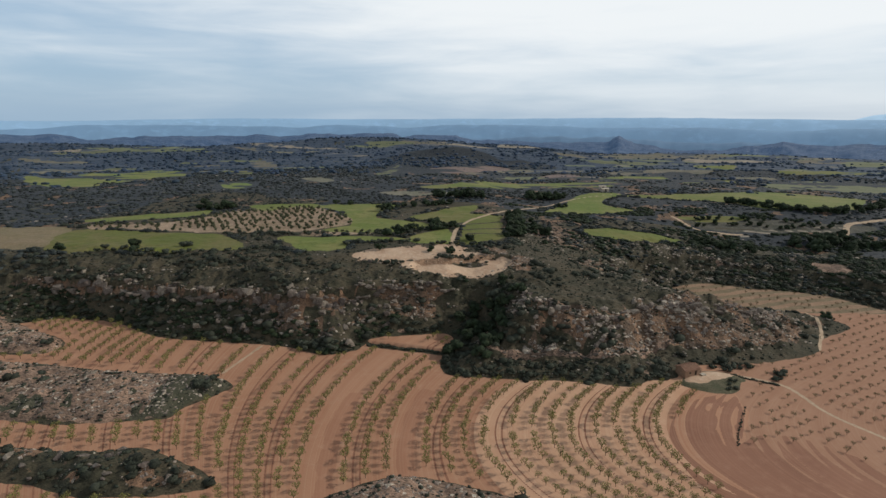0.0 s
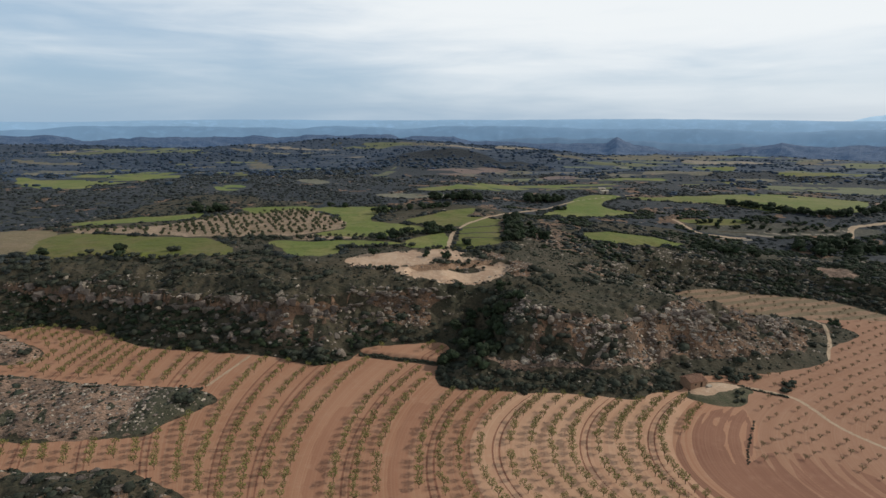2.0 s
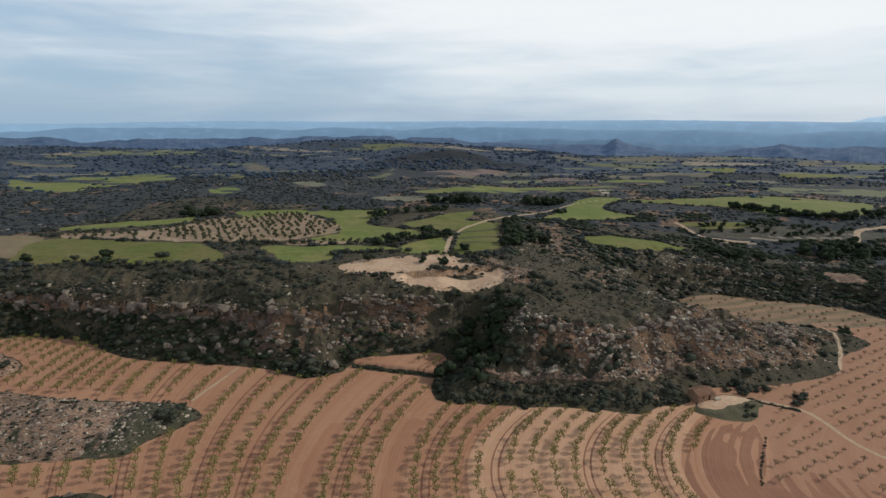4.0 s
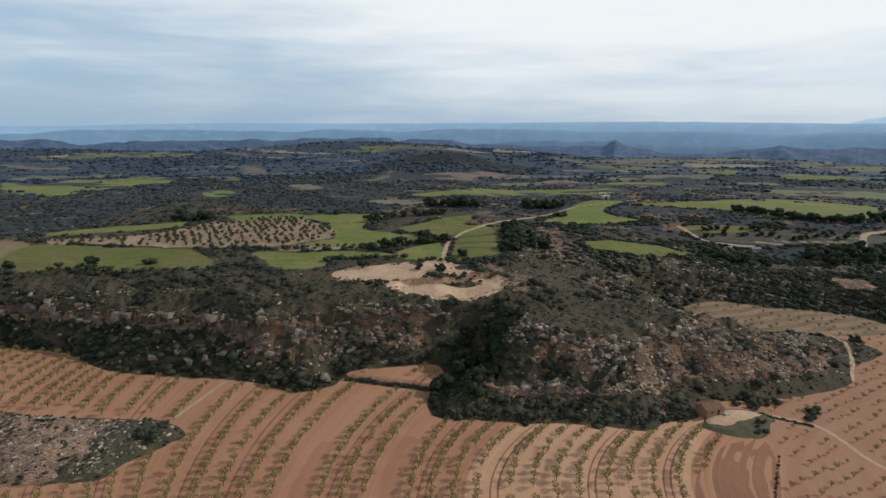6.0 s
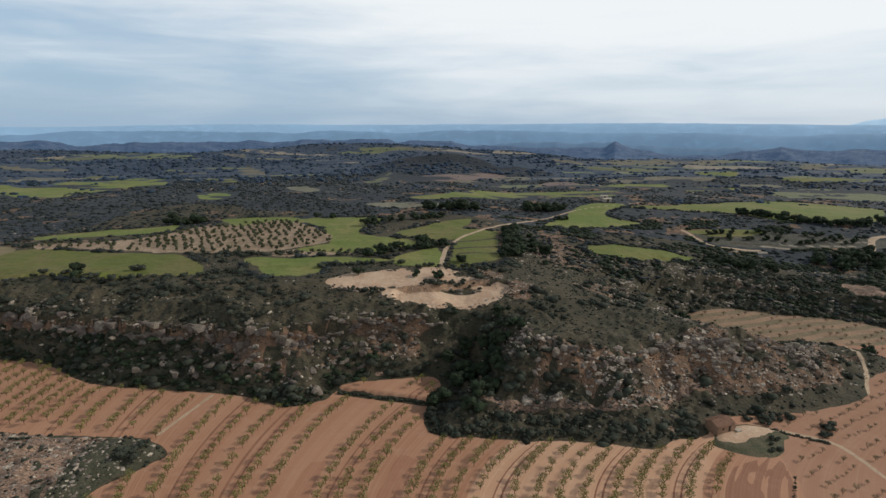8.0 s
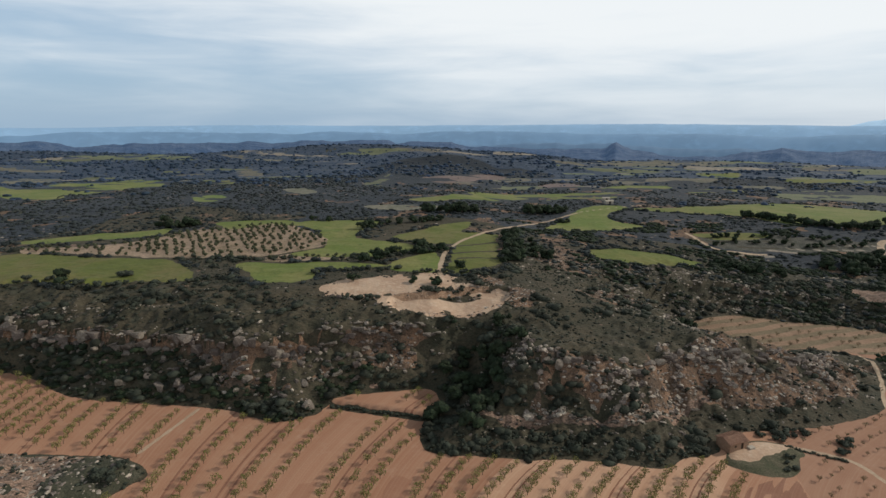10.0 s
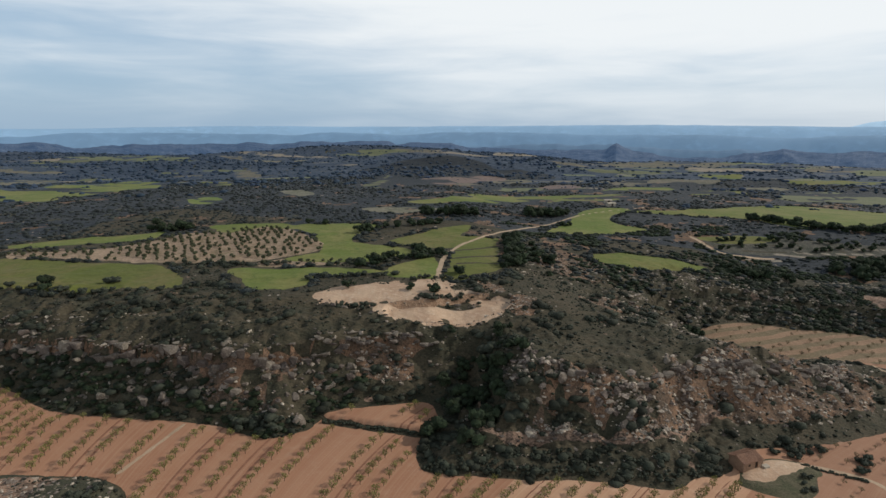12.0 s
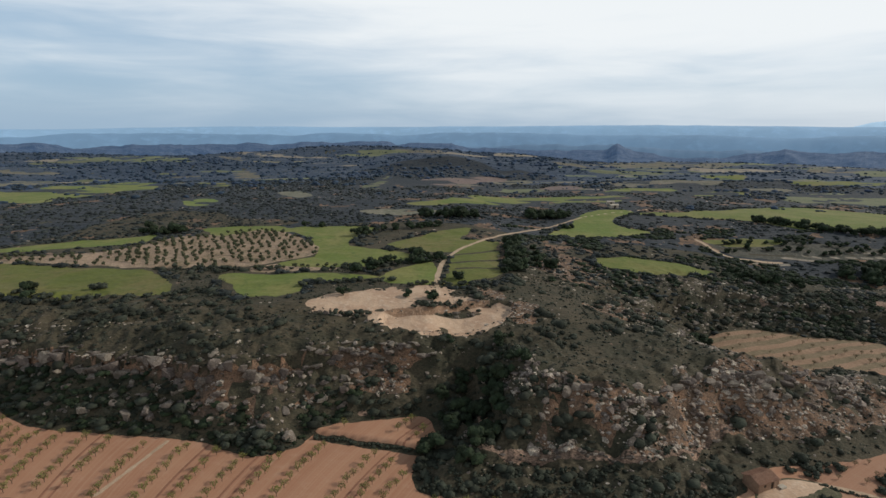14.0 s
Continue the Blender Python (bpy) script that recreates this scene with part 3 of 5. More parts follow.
tagged(soil.mesh("ground_wheel_ruts", rut_tris, RUT), "dark red tractor ruts pressed into tilled soil", "wheel track", kind="structure")
tagged(soil.mesh("road_farm_path", path_tris, TRACK), "pale dirt path beside the hut", "path", kind="structure")

# fields and bare places of the plateau
GREEN = {
    "west_crop": [(-140, 206), (-112.4, 203.8), (-83, 200.6), (-78, 195), (-66.4, 179), (-76.6, 174), (-110, 174), (-132, 176)],
    "strip_crop": [(-150, 227.7), (-134, 242), (-115, 249.6), (-109, 255.8), (-103.5, 242.5), (-111, 235), (-127, 228.6), (-145, 223.5)],
    "wedge_crop": [(-59, 193.2), (-52, 196.5), (-40, 195), (-34, 191), (-32, 184), (-33.5, 177.5), (-39, 174.5), (-48.4, 176.4)],
    "wedge_strip_crop": [(-44, 194.5), (-33, 195.5), (-19.4, 194.7), (-13, 192), (-18.6, 188.8), (-31, 188)],
    "middle_crop": [(-57.6, 267), (-40, 272), (-23, 267.5), (-24.6, 253.6), (-29, 241), (-22.4, 230), (-4.3, 219), (-9.6, 209), (-20, 203), (-34.5, 201.7), (-46, 206.5), (-36.4, 220), (-44, 243.7)],
    "back_strip_crop": [(-94, 268.5), (-74.6, 274), (-58.5, 267.6), (-48, 253.5), (-69.4, 264.5), (-82, 253)],
    "roadside_crop": [(-14.3, 233.5), (-6, 247), (12.7, 266.8), (18, 265.7), (11.6, 244), (21.5, 241.6), (13, 227), (3.7, 222), (-5.6, 225)],
    "terrace_crop": [(9.4, 220), (14.5, 228.7), (25.4, 242.4), (23, 219), (22, 193), (13, 187), (5.5, 186), (7.2, 202)],
    "corner_crop": [(-9.2, 201), (1.3, 209), (3, 202), (1.8, 185.6), (-4.6, 184), (-12.8, 190.5)],
    "bend_crop": [(51, 273.4), (66, 297.4), (76.6, 322.4), (92, 338), (107.7, 332), (90, 310.7), (89, 291), (98.6, 279.5), (83, 271.6), (60.4, 270)],
    "east_terrace_crop": [(116, 268.5), (128, 271.5), (141, 272.5), (152, 268), (140, 263), (120, 262)],
    "hollow_crop": [(59.3, 231), (67.3, 234), (82, 233.3), (99, 227), (96, 223), (76.3, 216.6), (61, 220)],
    "east_crop": [(106, 327), (142.4, 333), (181, 341.7), (216, 342), (236, 330), (242.6, 318), (220, 287), (203, 282), (189, 287), (165, 287), (159, 305), (140, 312), (129.5, 317.7)],
}
BARE = {
    "fallow": ([(-185, 210), (-173, 212), (-150, 212), (-139.7, 204.6), (-133.7, 180.7), (-148, 179.3), (-160, 180), (-190, 182)], FALLOW, "dry straw-coloured fallow field", "field"),
    "olive_terrace": ([(-141, 217), (-124, 219), (-107, 227.4), (-98.6, 248), (-87.5, 253.4), (-72.5, 266), (-57, 256.7), (-37.4, 226.7), (-45, 210.8), (-60, 203.5), (-81, 201.7), (-115.5, 207.4), (-136, 209.5)], TERRACE, "tawny bare soil under the olive trees", "field"),
    "olive_strip": ([(-53.5, 202.5), (-43.0, 208.1), (-28.3, 207.2), (-25.0, 202.2), (-33.6, 198.3), (-48.9, 197.7)], TERRACE, "narrow strip of pale soil with small olive trees", "field"),
    "quarry": ([(-29.5, 170), (-22, 176), (-9, 181.5), (3.5, 183), (8, 181.5), (7.5, 177), (13.5, 174.5), (21.2, 172.5), (21.4, 166.8), (16.5, 160), (4.5, 156.2), (-8.5, 158), (-14.6, 162), (-26, 164.8)], SAND, "pale bare sand of an old quarry with a dug-out floor", "quarry floor"),
    "sand_lot": ([(72, 182), (76, 187), (79, 185), (79, 179), (75, 177.5)], SAND, "small patch of pale bare sand", "bare ground"),
    "east_terraces": ([(117, 266), (138.7, 271), (157, 266.8), (180, 262), (205, 256), (190, 249), (160, 249.5), (142, 249.5), (121, 250.5)], TERRACED, "grey stony terraces with thin grass", "terraces"),
    "stone_patch": ([(140, 203), (146, 208), (152, 203), (153, 197), (146, 194), (141, 198)], STONY, "pale stony patch on the dark slope", "bare ground"),
    "yard": ([(57.4, 119.2), (60, 118.6), (63, 119.6), (66, 121.0), (71, 123.2), (72, 125), (66.5, 125.8), (61.5, 124.4), (58.4, 121.6)], SAND, "pale trodden yard in front of the hut", "yard"),
}
ROADS = {
    "quarry_road": (curve([(2.6, 176), (3.3, 184), (3.9, 197), (6.2, 212.4), (12, 228), (25, 251.4), (41.6, 275.8), (58, 294.8), (68.5, 308), (77, 317.4), (93, 328), (120, 340)], False), 1.5),
    "mound_path": (PATH_B, 1.05),
    "east_track": (curve([(228, 268), (205, 263), (195, 260.5), (189, 254), (184, 247), (178, 244)], False), 2.6),
    "east_road": (curve([(113, 269), (114.5, 258.4), (116.5, 249.2), (125, 246.4), (136, 246)], False), 1.8),
}
x, y = XY()
d = depth(x, y, PLATEAU, 40.0)
t = sheet.cut(np.where((x > 10) & (x < 62) & (y < 140), 0.75 - np.abs(d - 9.3) + 0.8 * (fbm(x, y, 2.4, 2, 115) - 0.5), -1.0))
tagged(sheet.mesh("ground_terrace_ledge", t, STONY), "pale stony ledge along the foot of the mound", "ledge", kind="structure")
FAR_FIELDS = {
    "far_west_crop": (GRASS, [(-296, 396), (-258, 347), (-237, 336), (-216, 339), (-222, 356), (-202, 366), (-196, 387), (-180, 393), (-197, 437), (-249, 489), (-251, 451), (-283, 453), (-256, 394), (-271, 386)]),
    "west_stubble": (STUBBLE, [(-355, 472), (-340, 452), (-294, 426), (-300, 465), (-309, 490), (-339, 489)]),
    "small_crop": (GRASS, [(-144, 346), (-133, 330), (-120, 334), (-117, 351), (-131, 359)]),
    "strip_one": (PALE_CROP, [(-474, 723), (-379, 674), (-254, 600), (-260, 636), (-351, 726), (-407, 723)]),
    "strip_two": (STUBBLE, [(-305, 735), (-204, 627), (-200, 642), (-297, 767)]),
    "strip_three": (FAR_BARE, [(-279, 824), (-190, 760), (-181, 788), (-285, 850)]),
    "strip_four": (GRASS, [(-175, 446), (-151, 417), (-142, 423), (-154, 448)]),
    "pale_knoll": (STUBBLE, [(-179, 513), (-159, 490), (-146, 495), (-170, 556), (-186, 562)]),
    "ridge_crop": (PALE_CROP, [(-47, 417), (-45, 450), (-38, 475), (-19, 461), (-7, 438), (-21, 415), (-32, 406)]),
    "pink_bank": (FAR_PINK, [(-8, 460), (13, 473), (43, 498), (58, 486), (34, 449), (12, 429), (-5, 438)]),
    "strip_five": (FAR_BARE, [(-174, 755), (-113, 667), (-119, 749), (-158, 787)]),
    "strip_six": (PALE_CROP, [(-135, 791), (-57, 784), (-44, 819), (-109, 825)]),
    "strip_seven": (STUBBLE, [(-60, 825), (-11, 780), (8, 815), (-38, 845)]),
    "far_middle_crop": (GRASS, [(-17, 345), (3, 337), (45, 359), (82, 365), (117, 365), (125, 384), (87, 390), (49, 393), (3, 357)]),
    "upper_middle_crop": (GRASS, [(108, 402), (133, 401), (169, 412), (175, 425), (140, 424)]),
    "middle_stubble": (STUBBLE, [(-37, 315), (-21, 304), (6, 302), (21, 315), (-3, 324)]),
    "west_middle_stubble": (STUBBLE, [(-97, 389), (-88, 361), (-72, 365), (-78, 381)]),
    "pale_band": (STUBBLE, [(167, 660), (200, 621), (251, 598), (334, 655), (345, 690), (258, 695)]),
    "pale_band_two": (FAR_BARE, [(256, 595), (260, 565), (321, 564), (341, 609), (287, 598)]),
    "pale_band_three": (PALE_CROP, [(138, 546), (171, 532), (233, 543), (257, 570), (197, 577)]),
    "far_crop": (GRASS, [(229, 515), (231, 487), (251, 484), (260, 511), (247, 531)]),
    "ridge_strip": (PALE_CROP, [(351, 717), (338, 663), (386, 666), (417, 714)]),
    "thin_crop": (GRASS, [(269, 465), (269, 437), (292, 432), (334, 443), (365, 486), (314, 471), (292, 472)]),
    "far_east_crop": (PALE_CROP, [(223, 383), (221, 365), (231, 363), (248, 357), (286, 352), (313, 381), (277, 387), (253, 404)]),
    "brown_stubble": (STUBBLE, [(129, 458), (142, 429), (206, 438), (213, 465), (161, 460)]),
    "east_strip": (GRASS, [(170, 410), (165, 393), (179, 391), (208, 401), (194, 414)]),
    "far_right_band": (PALE_CROP, [(405, 565), (389, 535), (415, 529), (454, 555), (450, 579)]),
    "west_far_band": (STUBBLE, [(-417, 553), (-364, 524), (-337, 522), (-344, 540), (-398, 564)]),
    "pink_patch": (FAR_PINK, [(78, 434), (87, 416), (104, 427), (99, 445)]),
}
# thin parcels far out on the plateau
parcel_rng = np.random.default_rng(55)
FAR_PARCELS = {}
for k in range(84):
    az = radians(parcel_rng.uniform(-38, 40)) if k % 3 else radians(parcel_rng.uniform(6, 36))
    r = parcel_rng.uniform(470, 840)
    if -0.1 < az < 0.21 and 480 < r < 720:
        r = 430
    w, h = parcel_rng.uniform(14, 48) * (r / 600), parcel_rng.uniform(5, 14) * (r / 600)
    cx, cy, turn = r * math.sin(az), r * math.cos(az), -az * 0.6 + parcel_rng.uniform(-0.15, 0.15)
    ring = [(-w, -h), (0, -h * 0.8), (w, -h), (w * 1.1, h * 0.6), (0.1 * w, h), (-w * 0.9, h * 0.8)]
    FAR_PARCELS["far_parcel_%d" % k] = [(cx + a * math.cos(turn) - c * math.sin(turn), cy + a * math.sin(turn) + c * math.cos(turn)) for a, c in ring]
OUTLINES = {}
for k, p in FAR_PARCELS.items():
    OUTLINES[k] = curve(p, True, 3)
for k, p in GREEN.items():
    OUTLINES[k] = curve(p)
for k, (m, p) in FAR_FIELDS.items():
    OUTLINES[k] = curve(p, True, 3)
for k, (p, *_) in BARE.items():
    OUTLINES[k] = curve(p)
def road_distance(x, y, line):
    d = np.full(len(x), 50.0)
    near = (x > line[:, 0].min() - 9) & (x < line[:, 0].max() + 9) & (y > line[:, 1].min() - 9) & (y < line[:, 1].max() + 9)
    d[near] = line_distance(x[near], y[near], line, False)
    return d


def torn(v, x, y, share):
    """Scrub strips break a far field into uneven parcels."""
    near = v > -1
    q = np.minimum(fbm(x[near] * 0.22 + 40, y[near] * 0.9, 13, 3, 233) - share, fbm(x[near] * 0.4 - 70, y[near], 9, 2, 239) - share + 0.07)
    v[near] = np.minimum(v[near], 30 * q)
    return v


# Scrub-coloured strips: four oak shadows drawn on the crop, three eastern terrace banks.
SHADOWS_AND_BANKS = [curve(p, False) for p in ([(9.5, 218), (17.9, 222), (27, 231)], [(7.8, 206.5), (15.3, 210), (24, 213.5)], [(9, 200.5), (16.5, 201.7), (24, 202.2)], [(13.5, 188.3), (20.7, 192.6), (24, 196.5)],
                                   [(118, 258), (137.7, 261.5), (160, 258), (190, 257)], [(118, 262.5), (138, 266.5), (156, 262.5)], [(128, 253.5), (150, 253.5), (181, 254)])]
for line in SHADOWS_AND_BANKS:
    x, y = XY()
    t = sheet.cut(edged(0.75 - road_distance(x, y, line), x, y, 2.0, 0.8))
    tagged(sheet.mesh("ground_shadow_and_bank_strip", t, SCRUB), "dark scrub strip, for oak shadows on the crop and terrace banks", "bank", kind="structure")
for line in ([(140, 251.2), (154, 248), (174, 247.6), (183, 248)], [(146, 255.4), (153, 252.2), (170, 251.2), (182, 251.4)], [(160, 257.2), (176, 256.4), (190, 256)], [(112, 244.6), (126, 243.6), (138, 244)]):
    x, y = XY()
    t = sheet.cut(edged(0.9 - road_distance(x, y, curve(line, False)), x, y, 3.0, 1.0))
    tagged(sheet.mesh("ground_terrace_wall", t, FAR_BARE), "pale tumbled dry-stone edge of a terrace", "terrace wall", kind="structure")
x, y = XY()
scarp = 0.85 - np.abs(depth(x, y, DIG, 8.0) + 0.1) - 3 * ((y < 164.5) | (x > 17))
t = sheet.cut(np.minimum(scarp + ragged(x, y, 1.6, 0.9), depth(x, y, QUARRY, 8.0) + 0.3))
tagged(sheet.mesh("ground_quarry_scarp", t, SCARP), "reddish broken scarp of the old quarry", "scarp", kind="structure")
for k, (line, width) in ROADS.items():
    x, y = XY()
    d = road_distance(x, y, line)
    t = sheet.cut(edged(width / 2 - d, x, y, 1.5, 0.5))
    tagged(sheet.mesh("road_" + k, t, TRACK), "pale dirt farm track with worn edges", "track", kind="structure")
for k, p in GREEN.items():
    x, y = XY()
    t = sheet.cut(edged(edged(depth(x, y, OUTLINES[k]), x, y, 5.0, 2.8), x, y, 13.0, 6.0 if OUTLINES[k][:, 1].mean() > 300 else 3.2))
    tagged(sheet.mesh("ground_" + k, t, GRASS), "bright green field of young spring corn", "crop field", kind="structure")
for k, (m, p) in FAR_FIELDS.items():
    x, y = XY()
    t = sheet.cut(torn(edged(edged(depth(x, y, OUTLINES[k]), x, y, 22.0, 14.0), x, y, 6.0, 5.0), x, y, 0.43 if OUTLINES[k][:, 0].mean() < 0 else 0.36))
    if len(t):
        tagged(sheet.mesh("ground_" + k, t, m), "green crop field far out on the plateau" if m is GRASS else "pale dry field far out on the plateau", "field", kind="structure")
for i, (k, p) in enumerate(FAR_PARCELS.items()):
    x, y = XY()
    t = sheet.cut(torn(edged(edged(depth(x, y, OUTLINES[k]), x, y, 16.0, 9.0), x, y, 5.0, 3.0), x, y, 0.43))
    if len(t):
        tagged(sheet.mesh("ground_" + k, t, (PALE_CROP, STUBBLE, PALE_CROP, STUBBLE, FAR_BARE)[i % 5]), "thin far-off field on the plateau", "field", kind="structure")
for k, (p, m, label, category) in BARE.items():
    x, y = XY()
    v = edged(edged(depth(x, y, OUTLINES[k]), x, y, 3.4, 0.7 if k in ("yard", "sand_lot") else 3.0), x, y, 1.0, 0.9)
    if k == "quarry":
        v = np.minimum(v, 3 * np.hypot((x - 6) / 8.0, (y - 169.4) / 2.1) - 3 + 1.6 * (fbm(x, y, 3, 2, 243) - 0.5))
        v = np.minimum(v, 9 * (fbm(x, y, 5, 3, 245) - 0.27))
    t = sheet.cut(v)
    tagged(sheet.mesh("ground_" + k, t, m), label, category, kind="structure")


x, y = XY()
t = sheet.cut(edged(depth(x, y, PAD, 8.0), x, y, 2.0, 0.4))
tagged(sheet.mesh("ground_yard_bank", t, YARD_GRASS), "green weedy bank round the trodden yard", "bank", kind="structure")
x, y = XY()
t = sheet.cut(np.where(x < -40, depth(x, y, OUTCROPS[0], 8.0) * smooth(-60, -53, x) - 0.3 + 1.6 * (fbm(x, y, 4, 3, 123) - 0.52), -1.0))
tagged(sheet.mesh("ground_outcrop_turf", t, BANK_GRASS), "dark green low scrub at the end of an outcrop", "low plants", kind="structure")


def rocky_value(x, y):
    """Positive where bare stony slope shows through the scrub."""
    d = depth(x, y, PLATEAU, 60.0)
    r = np.hypot(x, y)
    gap, climb = rim_gap(x, y), west_climb(x, y, d)
    lobe_front = smooth(8, 20, x) * (1 - smooth(118, 130, x)) * (1 - smooth(150, 166, y))
    band = np.where(lobe_front > 0.5, smooth(7 - 4 * smooth(56, 70, x), 10 - 4 * smooth(56, 70, x), d) * (1 - smooth(19, 24, d)), smooth(0.3, 0.5, climb) * (gap < 0.8))
    west = 0.8 - 0.68 * (1 - smooth(-56, -40, x))
    v = band * west * (1 - smooth(230, 260, r)) * (1 - 0.8 * smooth(-2, 3, x) * (1 - smooth(16, 22, x)))
    for line in OUTCROPS:
        v = np.maximum(v, smooth(0.8, 2.0, depth(x, y, line, 8.0)))
    v = np.maximum(v, 1.1 * (np.abs(gap) < 0.8) * (x < 3) * (x > -130))
    bald = (fbm(x, y, 12, 3, 109) > 0.58) & (d > 14) & (d < 70) & (r < 235) & (x > -34) & (x > 12) & (y > 162) & ((x < 70) | (y < 188)) | (fbm(x, y, 12, 3, 109) > 0.63) & (r > 235) & (r < 430)
    v = np.maximum(v, 0.95 * bald)
    return v * (1 - 0.42 * (depth(x, y, OUTCROPS[1], 8.0) > 0)) * (1 - 0.3 * (x < -34) * (gap > 1.5))


x, y = XY()
v = np.full(len(x), -1.0)
for line in (OUTCROPS[0], OUTCROPS[2], OUTCROPS[3]):
    v = np.maximum(v, np.minimum(depth(x, y, line, 8.0) - 0.25, 1.0) - 1.4 * smooth(-60, -52, x) * (x < -40))
t = sheet.cut(v + 3.0 * (fbm(x, y, 6, 3, 111) - 0.52) + 0.5 * (grain(x, y, 1.0, 113) - 0.5))
tagged(sheet.mesh("ground_stony_earth", t, STONY), "pinkish stony earth between low dark tufts", "stony ground", kind="structure")
x, y = XY()
t = sheet.cut(rocky_value(x, y) * 1.6 * fbm(x, y, 7, 3, 101) - 0.55 + 0.25 * (grain(x, y, 1.2, 103) - 0.5))
tagged(sheet.mesh("ground_rocky_slope", t, ROCKY), "tawny stony slope with broken ledges", "rocky slope", kind="structure")
x, y = XY()
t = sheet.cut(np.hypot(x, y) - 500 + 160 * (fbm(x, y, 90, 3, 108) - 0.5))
tagged(sheet.mesh("ground_hazed_heath", t, HAZED_HEATH), "dark heath and woodland on the far ridges, tinted with blue haze", "heath", kind="structure")
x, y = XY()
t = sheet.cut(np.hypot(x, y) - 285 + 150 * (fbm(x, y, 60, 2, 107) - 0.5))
tagged(sheet.mesh("ground_far_heath", t, HAZED_SCRUB), "dark heath and woodland, tinted with haze, reaching to the horizon", "heath", kind="structure")
tagged(sheet.mesh("ground", sheet.tris, SCRUB), "dark scrubby plateau ground with dry grass", "ground", kind="structure")


def hills(name, reach, low, high, size, seed, material, label, bulge=None):
    """A hazy range of hills on the horizon. Heights are given for the true reach and drawn in to where the plan ends."""
    drawn = 1660 + 0.33 * (reach - 2450)
    k = drawn / reach
    a = np.radians(np.linspace(-60, 60, 700))
    crest = fbm(np.degrees(a) + 200, 0 * a + seed, size, 5, seed)
    top = low + (high - low) * crest
    if bulge:
        top = top + bulge[2] * np.exp(-((np.degrees(a) - bulge[0]) / bulge[1]) ** 2) * (0.6 + 0.8 * fbm(np.degrees(a) + 50, 0 * a, 1.2, 4, seed))
    deep = np.linspace(0, 1, 12)
    verts = []
    for i, s in enumerate(deep):
        r = drawn * (0.88 + 0.12 * s)
        fold = 26 * (fbm(np.degrees(a) * 2.2, 0 * a + i * 0.8, 3.0, 3, seed + 9) - 0.5) * (1 - s)
        z = 60 + k * (-300 + (top + 240) * np.sin(s * math.pi / 2) + fold * (i > 0))
        verts.append(np.stack([r * np.sin(a), r * np.cos(a), z], 1))
    n = len(a)
    verts = np.vstack(verts)
    i, j = np.meshgrid(np.arange(len(deep) - 1), np.arange(n - 1), indexing="ij")
    k = (i * n + j).ravel()
    ob = new(name, mesh_from(name, verts, np.stack([k, k + 1, k + n + 1, k + n], 1), material))
    return tagged(ob, label, "distant hills", kind="structure")


def wooded_range():
    """Low wooded hills behind the plateau: flat tops, gullies and one steep lone peak."""
    deg = np.linspace(-46, 46, 1100)
    a = np.radians(deg)
    crest = np.interp(deg, [q[0] for q in CREST], [q[1] for q in CREST]) + 9 * (fbm(deg + 60, 0 * deg, 1.1, 4, 171) - 0.5)
    deep = np.linspace(0, 1, 26)
    rows = []
    for s in deep:
        r = 1000 + 420 * s
        x, y = r * np.sin(a), r * np.cos(a)
        spurs = np.abs(2 * fbm(x, y, 90, 4, 173) - 1)
        knoll = fbm(x, y, 150, 4, 175) - 0.5
        z = -70 + (crest + 70) * s ** 0.55 + (46 * knoll - 34 * (spurs - 0.25)) * (1 - s ** 4) * (0.35 + 0.65 * s)
        rows.append(np.stack([x, y, z], 1))
    n = len(a)
    i, j = np.meshgrid(np.arange(len(deep) - 1), np.arange(n - 1), indexing="ij")
    k = (i * n + j).ravel()
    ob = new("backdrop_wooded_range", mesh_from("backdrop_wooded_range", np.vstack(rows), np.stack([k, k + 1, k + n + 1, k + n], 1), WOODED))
    return tagged(ob, "wooded hills and flat-topped ridges, coloured dark blue for haze", "distant hills", kind="structure")


# bearing in degrees and height of the skyline of the wooded hills
CREST = [(-37.8, 22), (-34.0, 19), (-32.1, 8), (-28.7, 9), (-27.8, 13), (-19.6, 12), (-14.4, 9), (-13.3, 13), (-5.0, 12), (-4.1, 6), (-2.1, 11), (1.3, 10), (3.1, -4), (7.1, -4), (9.9, -9), (12.7, -6), (15.4, -8), (16.5, -5), (17.3, 8), (18.1, -4), (19.6, -10), (23.2, -22), (26.1, -21), (27.9, -9), (31.1, 1), (32.7, -6), (36.2, -1), (38.7, 4)]
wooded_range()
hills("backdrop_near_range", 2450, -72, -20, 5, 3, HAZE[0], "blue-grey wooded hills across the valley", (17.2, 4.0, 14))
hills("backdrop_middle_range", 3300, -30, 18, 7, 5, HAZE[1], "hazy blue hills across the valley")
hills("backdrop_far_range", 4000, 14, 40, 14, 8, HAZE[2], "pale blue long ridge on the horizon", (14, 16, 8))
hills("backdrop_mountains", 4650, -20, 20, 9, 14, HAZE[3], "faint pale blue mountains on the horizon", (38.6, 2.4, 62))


# ---------------------------------------------------------------- plants and stones
def spin(n, rng):
    a = rng.uniform(0, 2 * math.pi, n)
    c, s = np.cos(a), np.sin(a)
    m = np.zeros((n, 3, 3))
    m[:, 0, 0], m[:, 0, 1], m[:, 1, 0], m[:, 1, 1], m[:, 2, 2] = c, -s, s, c, 1
    return m


